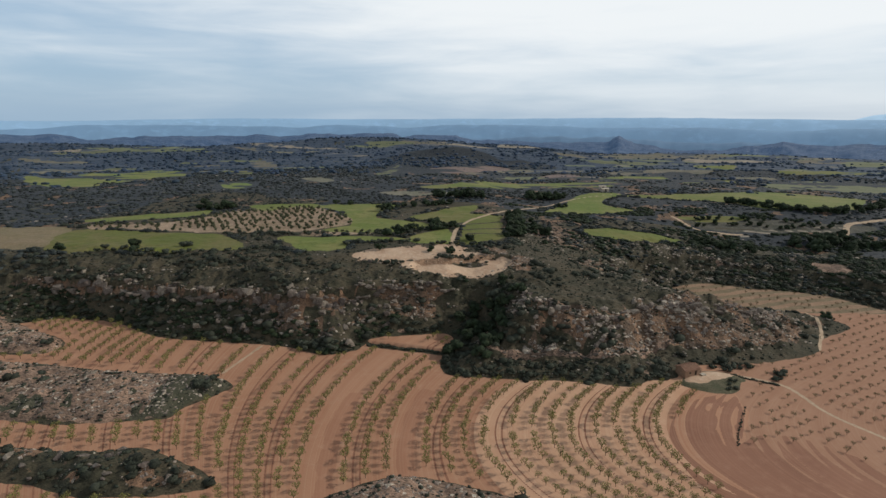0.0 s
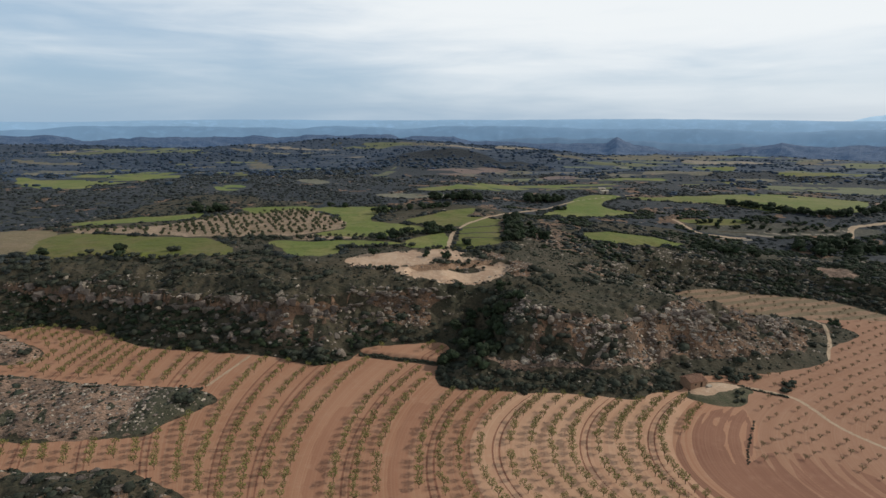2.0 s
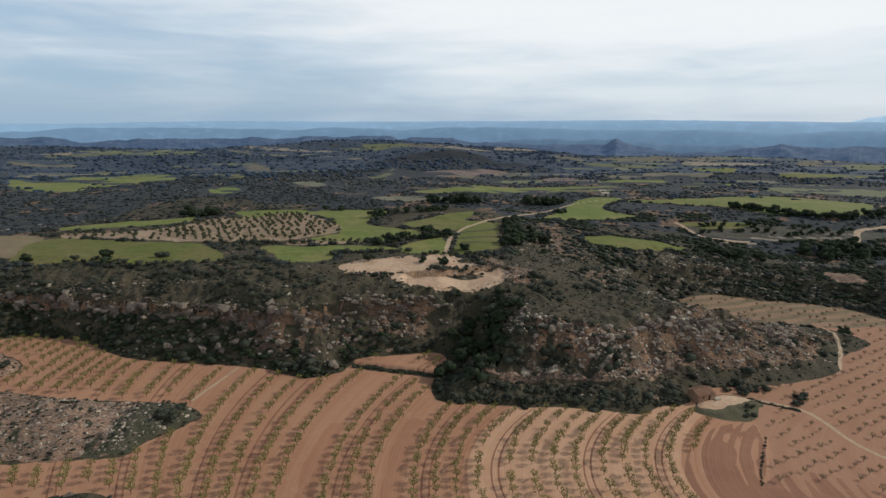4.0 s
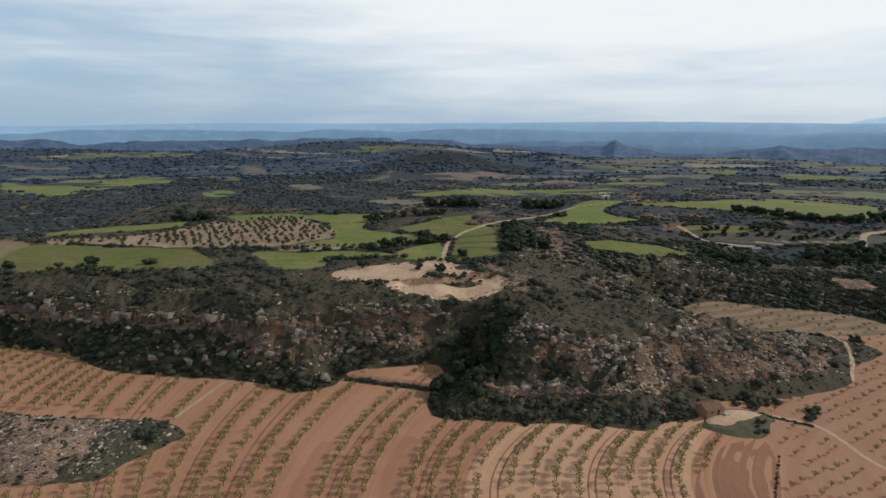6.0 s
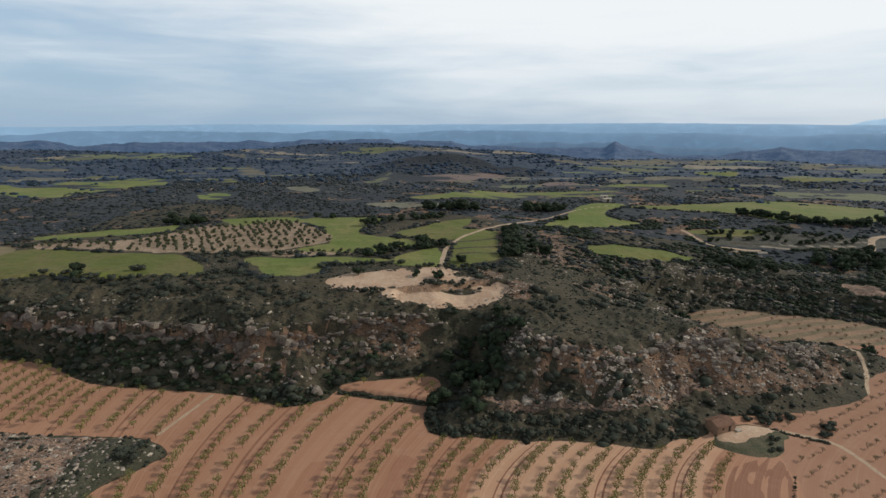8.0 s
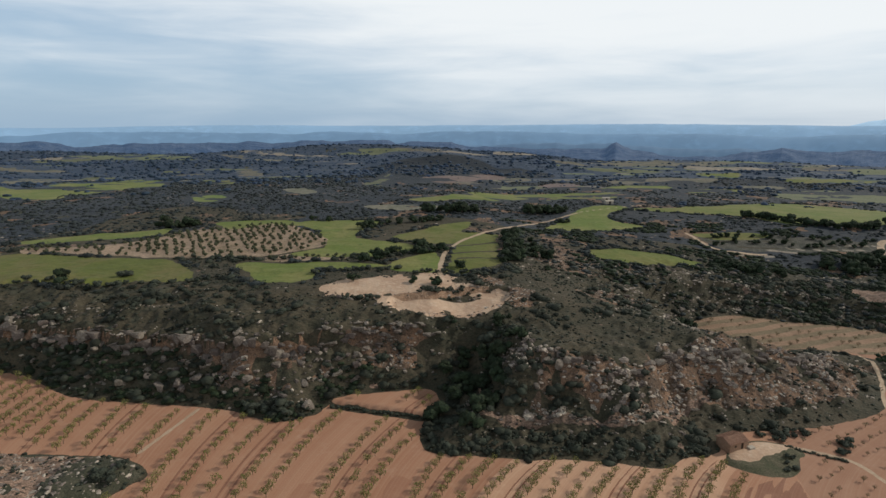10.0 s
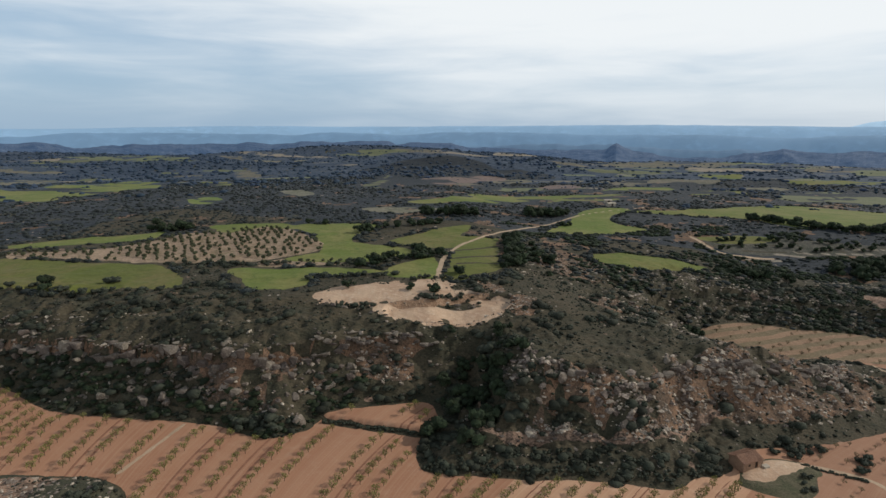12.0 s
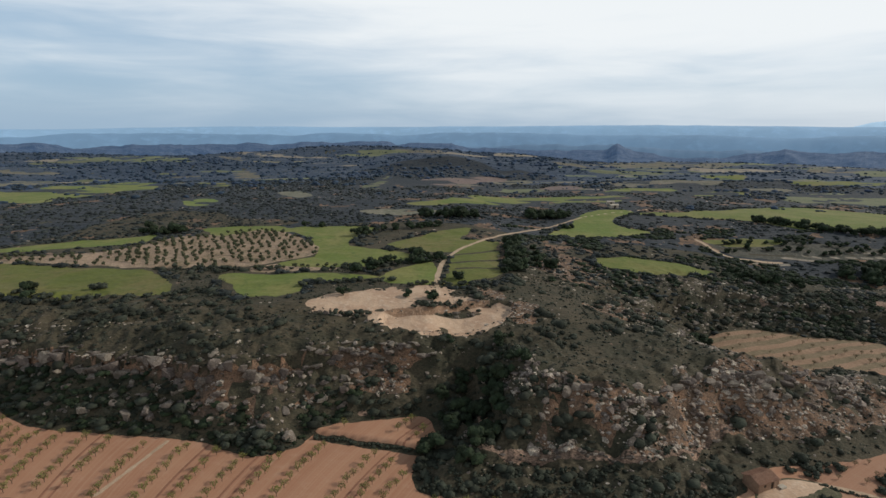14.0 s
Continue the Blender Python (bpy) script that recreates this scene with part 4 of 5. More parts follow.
def gather(shapes, pick, places, sizes, turns):
    """Joins many copies of a few shapes into one pair of arrays. sizes: n x 3."""
    verts, faces, start = [], [], 0
    for k, (v, f) in enumerate(shapes):
        sel = np.where(pick == k)[0]
        if not len(sel):
            continue
        p = np.einsum("nij,nkj->nki", turns[sel], v[None] * sizes[sel][:, None, :]) + places[sel][:, None, :]
        verts.append(p.reshape(-1, 3))
        faces.append((f[None] + (np.arange(len(sel)) * len(v))[:, None, None]).reshape(-1, 3) + start)
        start += len(sel) * len(v)
    return np.vstack(verts), np.vstack(faces)


def ball(level):
    bm = bmesh.new()
    bmesh.ops.create_icosphere(bm, subdivisions=level, radius=1.0)
    v = np.array([q.co[:] for q in bm.verts])
    f = np.array([[q.index for q in p.verts] for p in bm.faces])
    bm.free()
    return v, f


def leaves(rng, n, size, centre, spread, droop=0.0):
    """n small leaf sprays (two triangles each) in an uneven shell."""
    d = rng.normal(size=(n, 3))
    d /= np.linalg.norm(d, axis=1)[:, None]
    p = np.array(centre) + d * np.array(spread) * rng.uniform(0.55, 1.08, (n, 1))
    a, b = rng.normal(size=(n, 3)), rng.normal(size=(n, 3))
    a = a / np.linalg.norm(a, axis=1)[:, None] * size * rng.uniform(0.6, 1.3, (n, 1))
    b = b / np.linalg.norm(b, axis=1)[:, None] * size * rng.uniform(0.35, 0.8, (n, 1))
    v = np.stack([p - a, p - b, p + a, p + b], 1).reshape(-1, 3)
    k = np.arange(n)[:, None] * 4
    f = np.concatenate([k + [[0, 1, 2]], k + [[0, 2, 3]]])
    return v, f


def join(*shapes):
    verts, faces, start = [], [], 0
    for v, f in shapes:
        verts.append(v)
        faces.append(f + start)
        start += len(v)
    return np.vstack(verts), np.vstack(faces)


def bush_shape(seed, level=1, sprays=26, balls=0):
    """A low bush: two or three lumpy clumps and loose sprays."""
    rng = np.random.default_rng(seed)
    v, f = ball(level)
    clumps = []
    for k in range(balls or 2):
        lump = 1 + 0.55 * (fbm(v[:, 0] * 2 + 9 * seed + 5 * k, v[:, 1] * 2 + v[:, 2] * 3.1, 0.8, 3, seed) - 0.5) * 2
        q = v * lump[:, None] * np.array([1, 1, 0.75]) * rng.uniform(0.65, 1.0)
        q = q + np.array([*rng.uniform(-0.5, 0.5, 2), rng.uniform(0.2, 0.5)])
        clumps.append((q, f))
    if sprays:
        clumps.append(leaves(rng, sprays, 0.27, (0, 0, 0.4), (1.1, 1.1, 0.8)))
    return join(*clumps)


def stone_shape(seed, level=1, blocky=0.5):
    """An angular stone: a ball pressed towards a block and sliced by flat breaks."""
    rng = np.random.default_rng(seed)
    v, f = ball(level)
    v = v * (1 - blocky) + blocky * 0.85 * v / np.abs(v).max(1)[:, None]
    for _ in range(11):
        n = rng.normal(size=3)
        n /= np.linalg.norm(n)
        over = v @ n - rng.uniform(0.42, 0.72)
        v = v - np.where(over > 0, over, 0)[:, None] * n
    return v * np.array([1, rng.uniform(0.65, 0.9), rng.uniform(0.55, 0.85)]) * 1.25, f


def clear(x, y, margin=0.5):
    """True off the tilled soil, crops, bare places and roads."""
    ok = np.hypot(x, y) > 0
    for line in OUTLINES.values():
        ok &= depth(x, y, line, 20.0) < -margin
    for line, width in ROADS.values():
        near = (np.abs(x - line[:, 0].mean()) < 140) & (np.abs(y - line[:, 1].mean()) < 140)
        d = np.full(len(x), 99.0)
        d[near] = line_distance(x[near], y[near], line, False)
        ok &= d > width / 2 + margin
    return ok


def wild(x, y, margin=0.3):
    v = depth(x, y, PLATEAU, 40.0)
    for line in OUTCROPS:
        v = np.maximum(v, depth(x, y, line, 10.0))
    return v > margin


def scatter(name, seed, n, box, keep, shapes, low, high, power, flat, material, label, category, sink=0.1):
    rng = np.random.default_rng(seed)
    x, y = rng.uniform(box[0], box[1], n), rng.uniform(box[2], box[3], n)
    ok = np.abs(np.arctan2(x - 2, y)) < radians(44)
    x, y = x[ok], y[ok]
    ok = keep(x, y, rng)
    x, y = x[ok], y[ok]
    n = len(x)
    size = low + (high - low) * rng.uniform(0, 1, n) ** power
    s = np.stack([size * rng.uniform(0.8, 1.3, n), size * rng.uniform(0.8, 1.3, n), size * rng.uniform(*flat, n)], 1)
    p = np.stack([x, y, land(x, y) - sink * size], 1)
    v, f = gather(shapes, rng.integers(0, len(shapes), n), p, s, spin(n, rng))
    return tagged(new(name, mesh_from(name, v, f, material, category != "stones")), label, category, kind="stuff")


BUSHES = [bush_shape(k) for k in range(5)]
STONES = [stone_shape(40 + k, 1, 0.4) for k in range(8)]
CRAGS = [stone_shape(140 + k, 1, 0.75) for k in range(8)]
CLUMPS = [bush_shape(80 + k, 1, 0, 1) for k in range(5)]
TUFTS = [bush_shape(60 + k, 1, 3, 1) for k in range(5)]


def near_scrub(x, y, rng):
    d = fbm(x, y, 11, 3, 201)
    shade = smooth(-3, 3, x) * (1 - smooth(16, 24, x)) * (1 - smooth(150, 165, y))
    mound = smooth(30, 48, x) * (1 - smooth(118, 126, x)) * (1 - smooth(150, 166, y))
    p = (0.03 + 0.7 * smooth(0.44, 0.68, d)) * (1 - 0.72 * mound) + 0.9 * shade
    foot = depth(x, y, PLATEAU, 40.0)
    p = p + 0.5 * smooth(0.3, 1.2, foot) * (1 - smooth(5, 8, foot)) * (1 - 0.8 * smooth(56, 66, x) * (1 - smooth(150, 170, y)))
    p = p + 0.45 * (1 - smooth(-62, -40, x)) * smooth(0.5, 2, foot) * (1 - smooth(11, 14, foot))
    p = p + 0.5 * smooth(95, 120, x) * smooth(172, 186, y) * smooth(0.5, 2, foot) * (1 - smooth(30, 45, foot))
    p = np.where(foot < 0, np.where(depth(x, y, OUTCROPS[1], 8.0) > 0, 0.4, 0.16 * p), p)
    return wild(x, y) & clear(x, y) & (rng.uniform(0, 1, len(x)) < p)


def tuft_ground(x, y, rng):
    p = 0.26 + 0.5 * smooth(0.4, 0.6, fbm(x, y, 5, 3, 207)) + 0.15 * (depth(x, y, PLATEAU, 40.0) < 0)
    return wild(x, y) & clear(x, y) & (rng.uniform(0, 1, len(x)) < p)


scatter("low_tufts", 5, 38000, (-130, 170, 60, 215), tuft_ground, TUFTS, 0.16, 0.5, 1.6, (0.6, 1.0), LEAF, "low dark tufts of thyme and dry grass", "low plants")
scatter("scrub_bushes", 1, 15000, (-150, 175, 60, 215), near_scrub, BUSHES, 0.35, 1.6, 1.8, (0.6, 0.95), LEAF, "dense dark green evergreen scrub on the slopes", "shrubs")


def sand_fringe(x, y, rng):
    """Thin plants that creep in over the edge of the sand."""
    d = depth(x, y, QUARRY, 9.0)
    return (d > -1.0) & (d < 2.6) & (rng.uniform(0, 1, len(x)) < 0.6 - 0.2 * np.clip(d, 0, 3)) & (fbm(x, y, 4, 2, 251) > 0.42)


scatter("quarry_tufts", 17, 2600, (-32, 24, 153, 186), sand_fringe, TUFTS, 0.14, 0.5, 1.8, (0.6, 1.0), LEAF, "low dark tufts along the edge of the sand", "low plants")
scatter("quarry_stones", 18, 2600, (-32, 24, 153, 186), sand_fringe, STONES, 0.12, 0.5, 2.2, (0.6, 0.9), SCREE, "pale rubble along the edge of the sand", "stones", 0.25)


def thicket(x, y, rng):
    d = depth(x, y, PLATEAU, 40.0)
    west = (x < -2) & (d > 0.6) & (west_climb(x, y, d) < 0.97 - 0.35 * smooth(-58, -34, x)) & (fbm(x, y, 9, 2, 211) > 0.24 + 0.2 * smooth(-44, -30, x))
    east = (x > 78) & (y > 178) & (d > 0.8) & (d < 46) & (fbm(x, y, 12, 2, 213) > 0.38) & ((x > 112) | (fbm(x * 0.5, y * 1.2, 9, 3, 235) < 0.55))
    return (west | east) & clear(x, y)


scatter("dark_thicket", 6, 17000, (-130, 190, 126, 238), thicket, BUSHES, 0.4, 1.3, 1.5, (0.6, 0.9), PINE, "dark thicket of evergreen shrubs below the cliffs", "shrubs")


def brush(x, y, rng):
    """Dark brush in the hollows between the eastern fields."""
    return (fbm(x, y * 1.4, 16, 3, 247) > 0.53) & wild(x, y) & clear(x, y, 0.6) & (rng.uniform(0, 1, len(x)) < 0.6)


scatter("dark_brush", 16, 13000, (32, 210, 196, 285), brush, TUFTS, 0.5, 1.7, 1.6, (0.55, 0.9), PINE, "dark evergreen brush in the hollows between fields", "shrubs")


def mid_scrub(x, y, rng):
    d = fbm(x, y, 22, 3, 203)
    return (np.hypot(x, y) > 205) & wild(x, y) & clear(x, y, 1.0) & (rng.uniform(0, 1, len(x)) < 0.16 + 0.42 * (1 - smooth(-90, -30, x)) + 0.9 * smooth(0.42, 0.62, d))


scatter("heath_bushes", 2, 42000, (-330, 330, 150, 470), mid_scrub, TUFTS, 0.35, 1.45, 1.9, (0.5, 0.85), MID_HAZED_LEAF, "dark green bushes scattered over the plateau", "shrubs")


def hedge(x, y, rng):
    """Along the edges of the crop fields, in broken stretches."""
    v = np.full(len(x), -9.0)
    for k in GREEN:
        v = np.maximum(v, depth(x, y, OUTLINES[k], 9.0))
    return (v < -0.2) & (v > -3.2) & wild(x, y) & clear(x, y, 0.3) & (fbm(x, y, 14, 3, 231) > 0.47) & (rng.uniform(0, 1, len(x)) < 0.75)


scatter("hedge_bushes", 14, 46000, (-190, 260, 165, 350), hedge, BUSHES, 0.4, 1.5, 2.0, (0.6, 1.0), MID_HAZED_LEAF, "dark evergreen bushes along the field edges", "shrubs")


def far_scrub(x, y, rng):
    d = fbm(x * 0.35, y * 1.3, 48, 4, 205)
    v = np.full(len(x), -12.0)
    for k in OUTLINES:
        v = np.maximum(v, depth(x, y, OUTLINES[k], 12.0))
    lines = (np.abs(fbm(x * 0.5, y * 1.2, 45, 2, 241) - 0.5) < 0.014) & (np.hypot(x, y) > 360)
    return (np.hypot(x, y) < 960) & lines | (np.hypot(x, y) > 430) & (np.hypot(x, y) < 960) & clear(x, y, 1.0) & (rng.uniform(0, 1, len(x)) < 0.03 + 0.10 * (1 - smooth(0, 120, x)) + 0.14 * (np.hypot(x, y) > 470) * (1 - smooth(150, 220, x)) + 0.8 * smooth(0.50, 0.60, d) + 0.35 * (v > -6))


scatter("far_woods", 3, 48000, (-700, 700, 330, 960), far_scrub, CLUMPS, 0.6, 2.6, 2.0, (0.5, 0.9), FAR_HAZED_LEAF, "distant dark woodland and heath with haze-blue leaf colour", "woodland")


def scree(x, y, rng):
    v = rocky_value(x, y) * fbm(x, y, 7, 3, 101)
    d = depth(x, y, PLATEAU, 40.0)
    ledge = (x > 12) & (x < 62) & (y < 140) & (d > 8.6) & (d < 10.4)
    dig = np.abs(depth(x, y, DIG, 8.0) + 0.5) < 1.4
    return wild(x, y, 0.6) & (clear(x, y) | dig) & (rng.uniform(0, 1, len(x)) < 0.03 + 0.14 * ((x > 55) & (y > 168)) + (0.16 - 0.09 * (x < 2)) * smooth(2, 4, d) * (1 - smooth(14, 17, np.where(x < 2, rim_gap(x, y) + 12, d))) + 0.9 * smooth(0.25, 0.5, v) - 0.5 * ledge + 0.25 * dig)


scatter("loose_stones", 4, 84000, (-130, 165, 62, 222), scree, STONES, 0.14, 0.75, 2.0, (0.6, 0.9), SCREE, "pale broken limestone lying on the slopes", "stones", 0.25)


def field_stones(x, y, rng):
    return (np.hypot(x, y) > 215) & wild(x, y) & clear(x, y, 0.5) & (fbm(x, y, 16, 3, 221) > 0.555) & (rng.uniform(0, 1, len(x)) < 0.6)


scatter("field_stones", 8, 16000, (-260, 260, 180, 430), field_stones, STONES, 0.3, 1.1, 2.2, (0.5, 0.8), SCREE, "pale stones showing through the far heath", "stones", 0.25)


def crag_ground(x, y, rng):
    d = depth(x, y, PLATEAU, 60.0)
    mound = (x > 18) & (x < 100) & (y < 160) & (d > 10.5) & (d < 21)
    slope = (x > 50) & (y > 165) & (d > 2) & (d < 45)
    return (mound | slope) & clear(x, y, 1.0) & (fbm(x, y, 8, 3, 223) > 0.53) & (rng.uniform(0, 1, len(x)) < 0.5)


scatter("crag_stones", 9, 6000, (18, 180, 118, 238), crag_ground, CRAGS, 0.4, 1.5, 2.0, (0.7, 1.1), SCREE, "angular pale limestone crags breaking through the slope", "stones", 0.3)


def mound_rubble(x, y, rng):
    d = depth(x, y, PLATEAU, 60.0)
    west = (x < 2) & (d > 3) & (rim_gap(x, y) < 1)
    mound = (x > 16) & (d > 9.5) & (d < 21)
    return (west | mound) & clear(x, y, 0.5) & (fbm(x, y, 6, 3, 225) > 0.52) & (rng.uniform(0, 1, len(x)) < np.where(mound, 0.85, 0.16 - 0.1 * (x < -46)))


scatter("mound_rubble", 12, 26000, (-110, 104, 116, 162), mound_rubble, CRAGS, 0.22, 1.15, 2.0, (0.6, 1.0), SCREE, "angular pale rubble strewn over the steep slopes", "stones", 0.25)


def pavement(x, y, rng):
    """Bare limestone showing in bands through the turf of the upper slopes."""
    band = fbm(x * 0.5, y * 1.2, 9, 3, 235)
    back = (x > 24) & (x < 130) & (y > 164) & (y < 215)
    west = (x < 4) & (rim_gap(x, y) > 1) & (rim_gap(x, y) < 14)
    return (back & (band > 0.55) | west & (band > 0.60)) & wild(x, y, 1.5) & clear(x, y, 0.8) & (rng.uniform(0, 1, len(x)) < 0.6)


scatter("rock_pavement", 15, 24000, (-120, 130, 136, 215), pavement, CRAGS, 0.2, 0.95, 2.2, (0.4, 0.8), SCREE, "bands of pale limestone breaking through dark turf", "stones", 0.3)


# ---------------------------------------------------------------- trees
def cone(a, b, ra, rb, sides=6):
    """A tapered limb from a to b."""
    a, b = Vector(a), Vector(b)
    q = (b - a).to_track_quat("Z", "Y").to_matrix()
    v = []
    for p, r in ((a, ra), (b, rb)):
        for k in range(sides):
            w = 2 * math.pi * k / sides
            v.append(p + q @ Vector((r * math.cos(w), r * math.sin(w), 0)))
    f = []
    for k in range(sides):
        m = (k + 1) % sides
        f += [(k, m, sides + m), (k, sides + m, sides + k)]
    return np.array([list(p) for p in v]), np.array(f)


def limbs(rng, fork, tips, thick, sink=0.3):
    """A trunk that leans a little and forks into a few limbs."""
    lean = rng.uniform(-0.12, 0.12, 2) * fork
    top = (lean[0], lean[1], fork)
    shapes = [cone((0, 0, -sink), top, thick, thick * 0.75)]
    for tip in tips:
        mid = tuple((np.array(top) * 0.45 + np.array(tip) * 0.55) + rng.normal(size=3) * 0.06 * fork)
        shapes += [cone(top, mid, thick * 0.6, thick * 0.4, 5), cone(mid, tip, thick * 0.4, thick * 0.12, 5)]
    return join(*shapes)


def clump(rng, centre, size, level=1, flat=0.8, seed=0):
    v, f = ball(level)
    lump = 1 + 0.9 * (fbm(v[:, 0] * 2 + 31 * seed, v[:, 1] * 2 + v[:, 2] * 2.7, 0.7, 3, seed) - 0.5)
    return v * lump[:, None] * size * np.array([1, 1, flat]) + np.array(centre), f


def almond_shapes(seed):
    """A young almond tree: short trunk, vase of thin limbs, thin spring leaf."""
    rng = np.random.default_rng(300 + seed)
    n = 5
    w = np.arange(n) * 2 * math.pi / n + rng.uniform(0, 1, n)
    tips = [(rng.uniform(0.4, 0.75) * math.cos(a), rng.uniform(0.4, 0.75) * math.sin(a), rng.uniform(1.25, 1.75)) for a in w]
    wood = limbs(rng, 0.5, tips, 0.06)
    leaf = [leaves(rng, 30, 0.13, (0, 0, 1.2), (0.5, 0.5, 0.45))]
    for t in tips:
        leaf.append(leaves(rng, 20, 0.13, (t[0] * 0.85, t[1] * 0.85, t[2] - 0.2), (0.36, 0.36, 0.36)))
    return wood, join(*leaf)


def olive_shapes(seed):
    rng = np.random.default_rng(400 + seed)
    tips = [(rng.uniform(-1, 1), rng.uniform(-1, 1), rng.uniform(1.1, 2.0)) for _ in range(5)]
    wood = limbs(rng, 0.5, tips, 0.2)
    leaf = [clump(rng, (t[0], t[1], t[2]), rng.uniform(0.7, 1.0), 1, 0.85, seed + 7 * k) for k, t in enumerate(tips)]
    leaf += [leaves(rng, 14, 0.28, (t[0], t[1], t[2]), (0.95, 0.95, 0.8)) for t in tips]
    return wood, join(*leaf)


def oak_shapes(seed):
    """A round evergreen tree, dark and dense, leafy nearly to the ground."""
    rng = np.random.default_rng(500 + seed)
    tips = [(rng.uniform(-1.7, 1.7), rng.uniform(-1.7, 1.7), rng.uniform(0.7, 3.2)) for _ in range(9)]
    wood = limbs(rng, 0.6, tips[:5], 0.22)
    leaf = [clump(rng, t, rng.uniform(0.9, 1.5), 1, 0.8, seed + 5 * k) for k, t in enumerate(tips)]
    leaf += [leaves(rng, 24, 0.34, t, (1.35, 1.35, 1.15)) for t in tips]
    return wood, join(*leaf)


def low_bush_shapes(seed):
    rng = np.random.default_rng(600 + seed)
    tips = [(rng.uniform(-1.2, 1.2), rng.uniform(-0.9, 0.9), rng.uniform(0.5, 1.1)) for _ in range(5)]
    wood = limbs(rng, 0.3, tips[:4], 0.09)
    leaf = [clump(rng, t, rng.uniform(0.55, 0.9), 1, 0.75, seed + 5 * k) for k, t in enumerate(tips)]
    leaf += [leaves(rng, 18, 0.22, t, (0.85, 0.85, 0.65)) for t in tips]
    return wood, join(*leaf)


def template(name, shapes, leaf_material):
    wood, leaf = shapes
    return name, mesh_from("trunk", *wood, YOUNG_BARK if leaf_material is ALMOND else BARK, True, True), mesh_from("crown", *leaf, leaf_material, False, True)


def plant(templates, x, y, size, seed, label, category, group, sink=0.05):
    """One tree per place: an empty at its base with its trunk and its crown."""
    rng = np.random.default_rng(seed)
    x, y = np.asarray(x, float), np.asarray(y, float)
    z = land(x, y)
    made = {}
    for k in range(len(x)):
        pick = int(rng.integers(0, len(templates)))
        s = float(rng.uniform(*size))
        m = Matrix.LocRotScale(spot(x[k], y[k], z[k] - sink), Euler((0, 0, rng.uniform(0, 6.28))), (s * rng.uniform(0.9, 1.15), s * rng.uniform(0.9, 1.15), s * rng.uniform(0.88, 1.1)))
        if pick in made:
            copy_thing(made[pick], m @ Matrix.Diagonal((*(1 / q for q in made[pick].scale), 1)))
            continue
        name, wood, leaf = templates[pick]
        root = new(name)
        root.empty_display_size = 0.3
        for part_name, data in (("trunk", wood), ("crown", leaf)):
            new(part_name, data).parent = root
        root.matrix_basis = m
        made[pick] = root
        tagged(root, label, category, group)


def joined_trees(name, shape_list, leaf_material, x, y, size, seed, label, category):
    """Trees past counting, joined into one crown mesh and one trunk mesh."""
    rng = np.random.default_rng(seed)
    n = len(x)
    s = rng.uniform(*size, n)[:, None] * np.ones(3)
    p = np.stack([x, y, land(x, y) - 0.05], 1)
    pick, turn = rng.integers(0, len(shape_list), n), spin(n, rng)
    root = tagged(new(name), label, category, kind="stuff")
    for part_name, k, material, soft in (("trunks", 0, YOUNG_BARK, True), ("crowns", 1, leaf_material, False)):
        v, f = gather([q[k] for q in shape_list], pick, p, s, turn)
        new(part_name, mesh_from(part_name, v, f, material, soft)).parent = root
    return root


def soil_margin(x, y):
    v = -depth(x, y, PLATEAU, 30.0)
    for line in OUTCROPS:
        v = np.minimum(v, -depth(x, y, line, 30.0))
    v = np.minimum(v, -depth(x, y, PAD, 20.0))
    v = np.minimum(v, line_distance(x, y, PATH_A, False) - 1.4)
    return np.minimum(v, np.where((x > -20) & (x < 6) & (y > 126), np.abs(y - 134.9 + 0.22 * (x + 19)) - 1.6, 9.0))


# orchard rows follow the land; a few strips between them are left open for the tractor
rng = np.random.default_rng(77)
px, py = [], []
ROW_LINES = [-25.5, -29.4, -33.4, -37.2, -41.5, -45.9, -50.2, -53.7, -57.6, -61.3, -65.6, -69.2, -72.6, -76.9] + [-80.7 - 3.9 * k for k in range(16)] + [-17.5, -13.9, -10.4, -3.2, 0.4, 4.0, 7.6, 13.1, 17.1, 20.8, 24.6, 29.5, 33.3, 37.2, 41.5, 45.9, 50.2]
for u in ROW_LINES:
    t = 62.0
    while t < 152:
        slope = float(row_lean(u)) + 2 * float(row_bend(u, t - 93)) * (t - 93)
        if not (u > 44 and t < 103) and not (t > 108 and row_line(u, t) > 57):
            px.append(row_line(u, t) + rng.normal() * 0.14)
            py.append(t + rng.normal() * 0.14)
        t += 2.05 / math.hypot(1, slope)
orchard = len(px)
# the eastern plots stand in a plain grid
for i in range(-40, 40):
    for j in range(-40, 40):
        gx, gy = 100 + 3.6 * i * math.cos(0.5) - 3.0 * j * math.sin(0.5), 120 + 3.6 * i * math.sin(0.5) + 3.0 * j * math.cos(0.5)
        if gx > 55 and 60 < gy < 200 and gx > (66 - (107 - gy) * 0.62 if gy < 125 else 60) and gx < 190 and not (gx < 68 and gy > 104):
            px.append(gx + rng.normal() * 0.25)
            py.append(gy + rng.normal() * 0.25)
px, py = np.array(px), np.array(py)
u = rows_at(px, py)
ok = (soil_margin(px, py) > 1.1) & (np.abs(np.arctan2(px - 2, py)) < radians(44)) & (rng.uniform(0, 1, len(px)) < np.where((px > 68) & (py > 166), 0.5, 0.95))
ok &= (depth(px, py, RED_PLOT, 20.0) < 0.5) | (rng.uniform(0, 1, len(px)) < 0.12)
east = (np.arange(len(px)) >= orchard)[ok]
px, py = px[ok], py[ok]
near = (np.abs(px) < 46) & (py > 85) & (py < 112) & ~east
order = np.argsort(np.where(near, np.abs(px), 999))[:300]
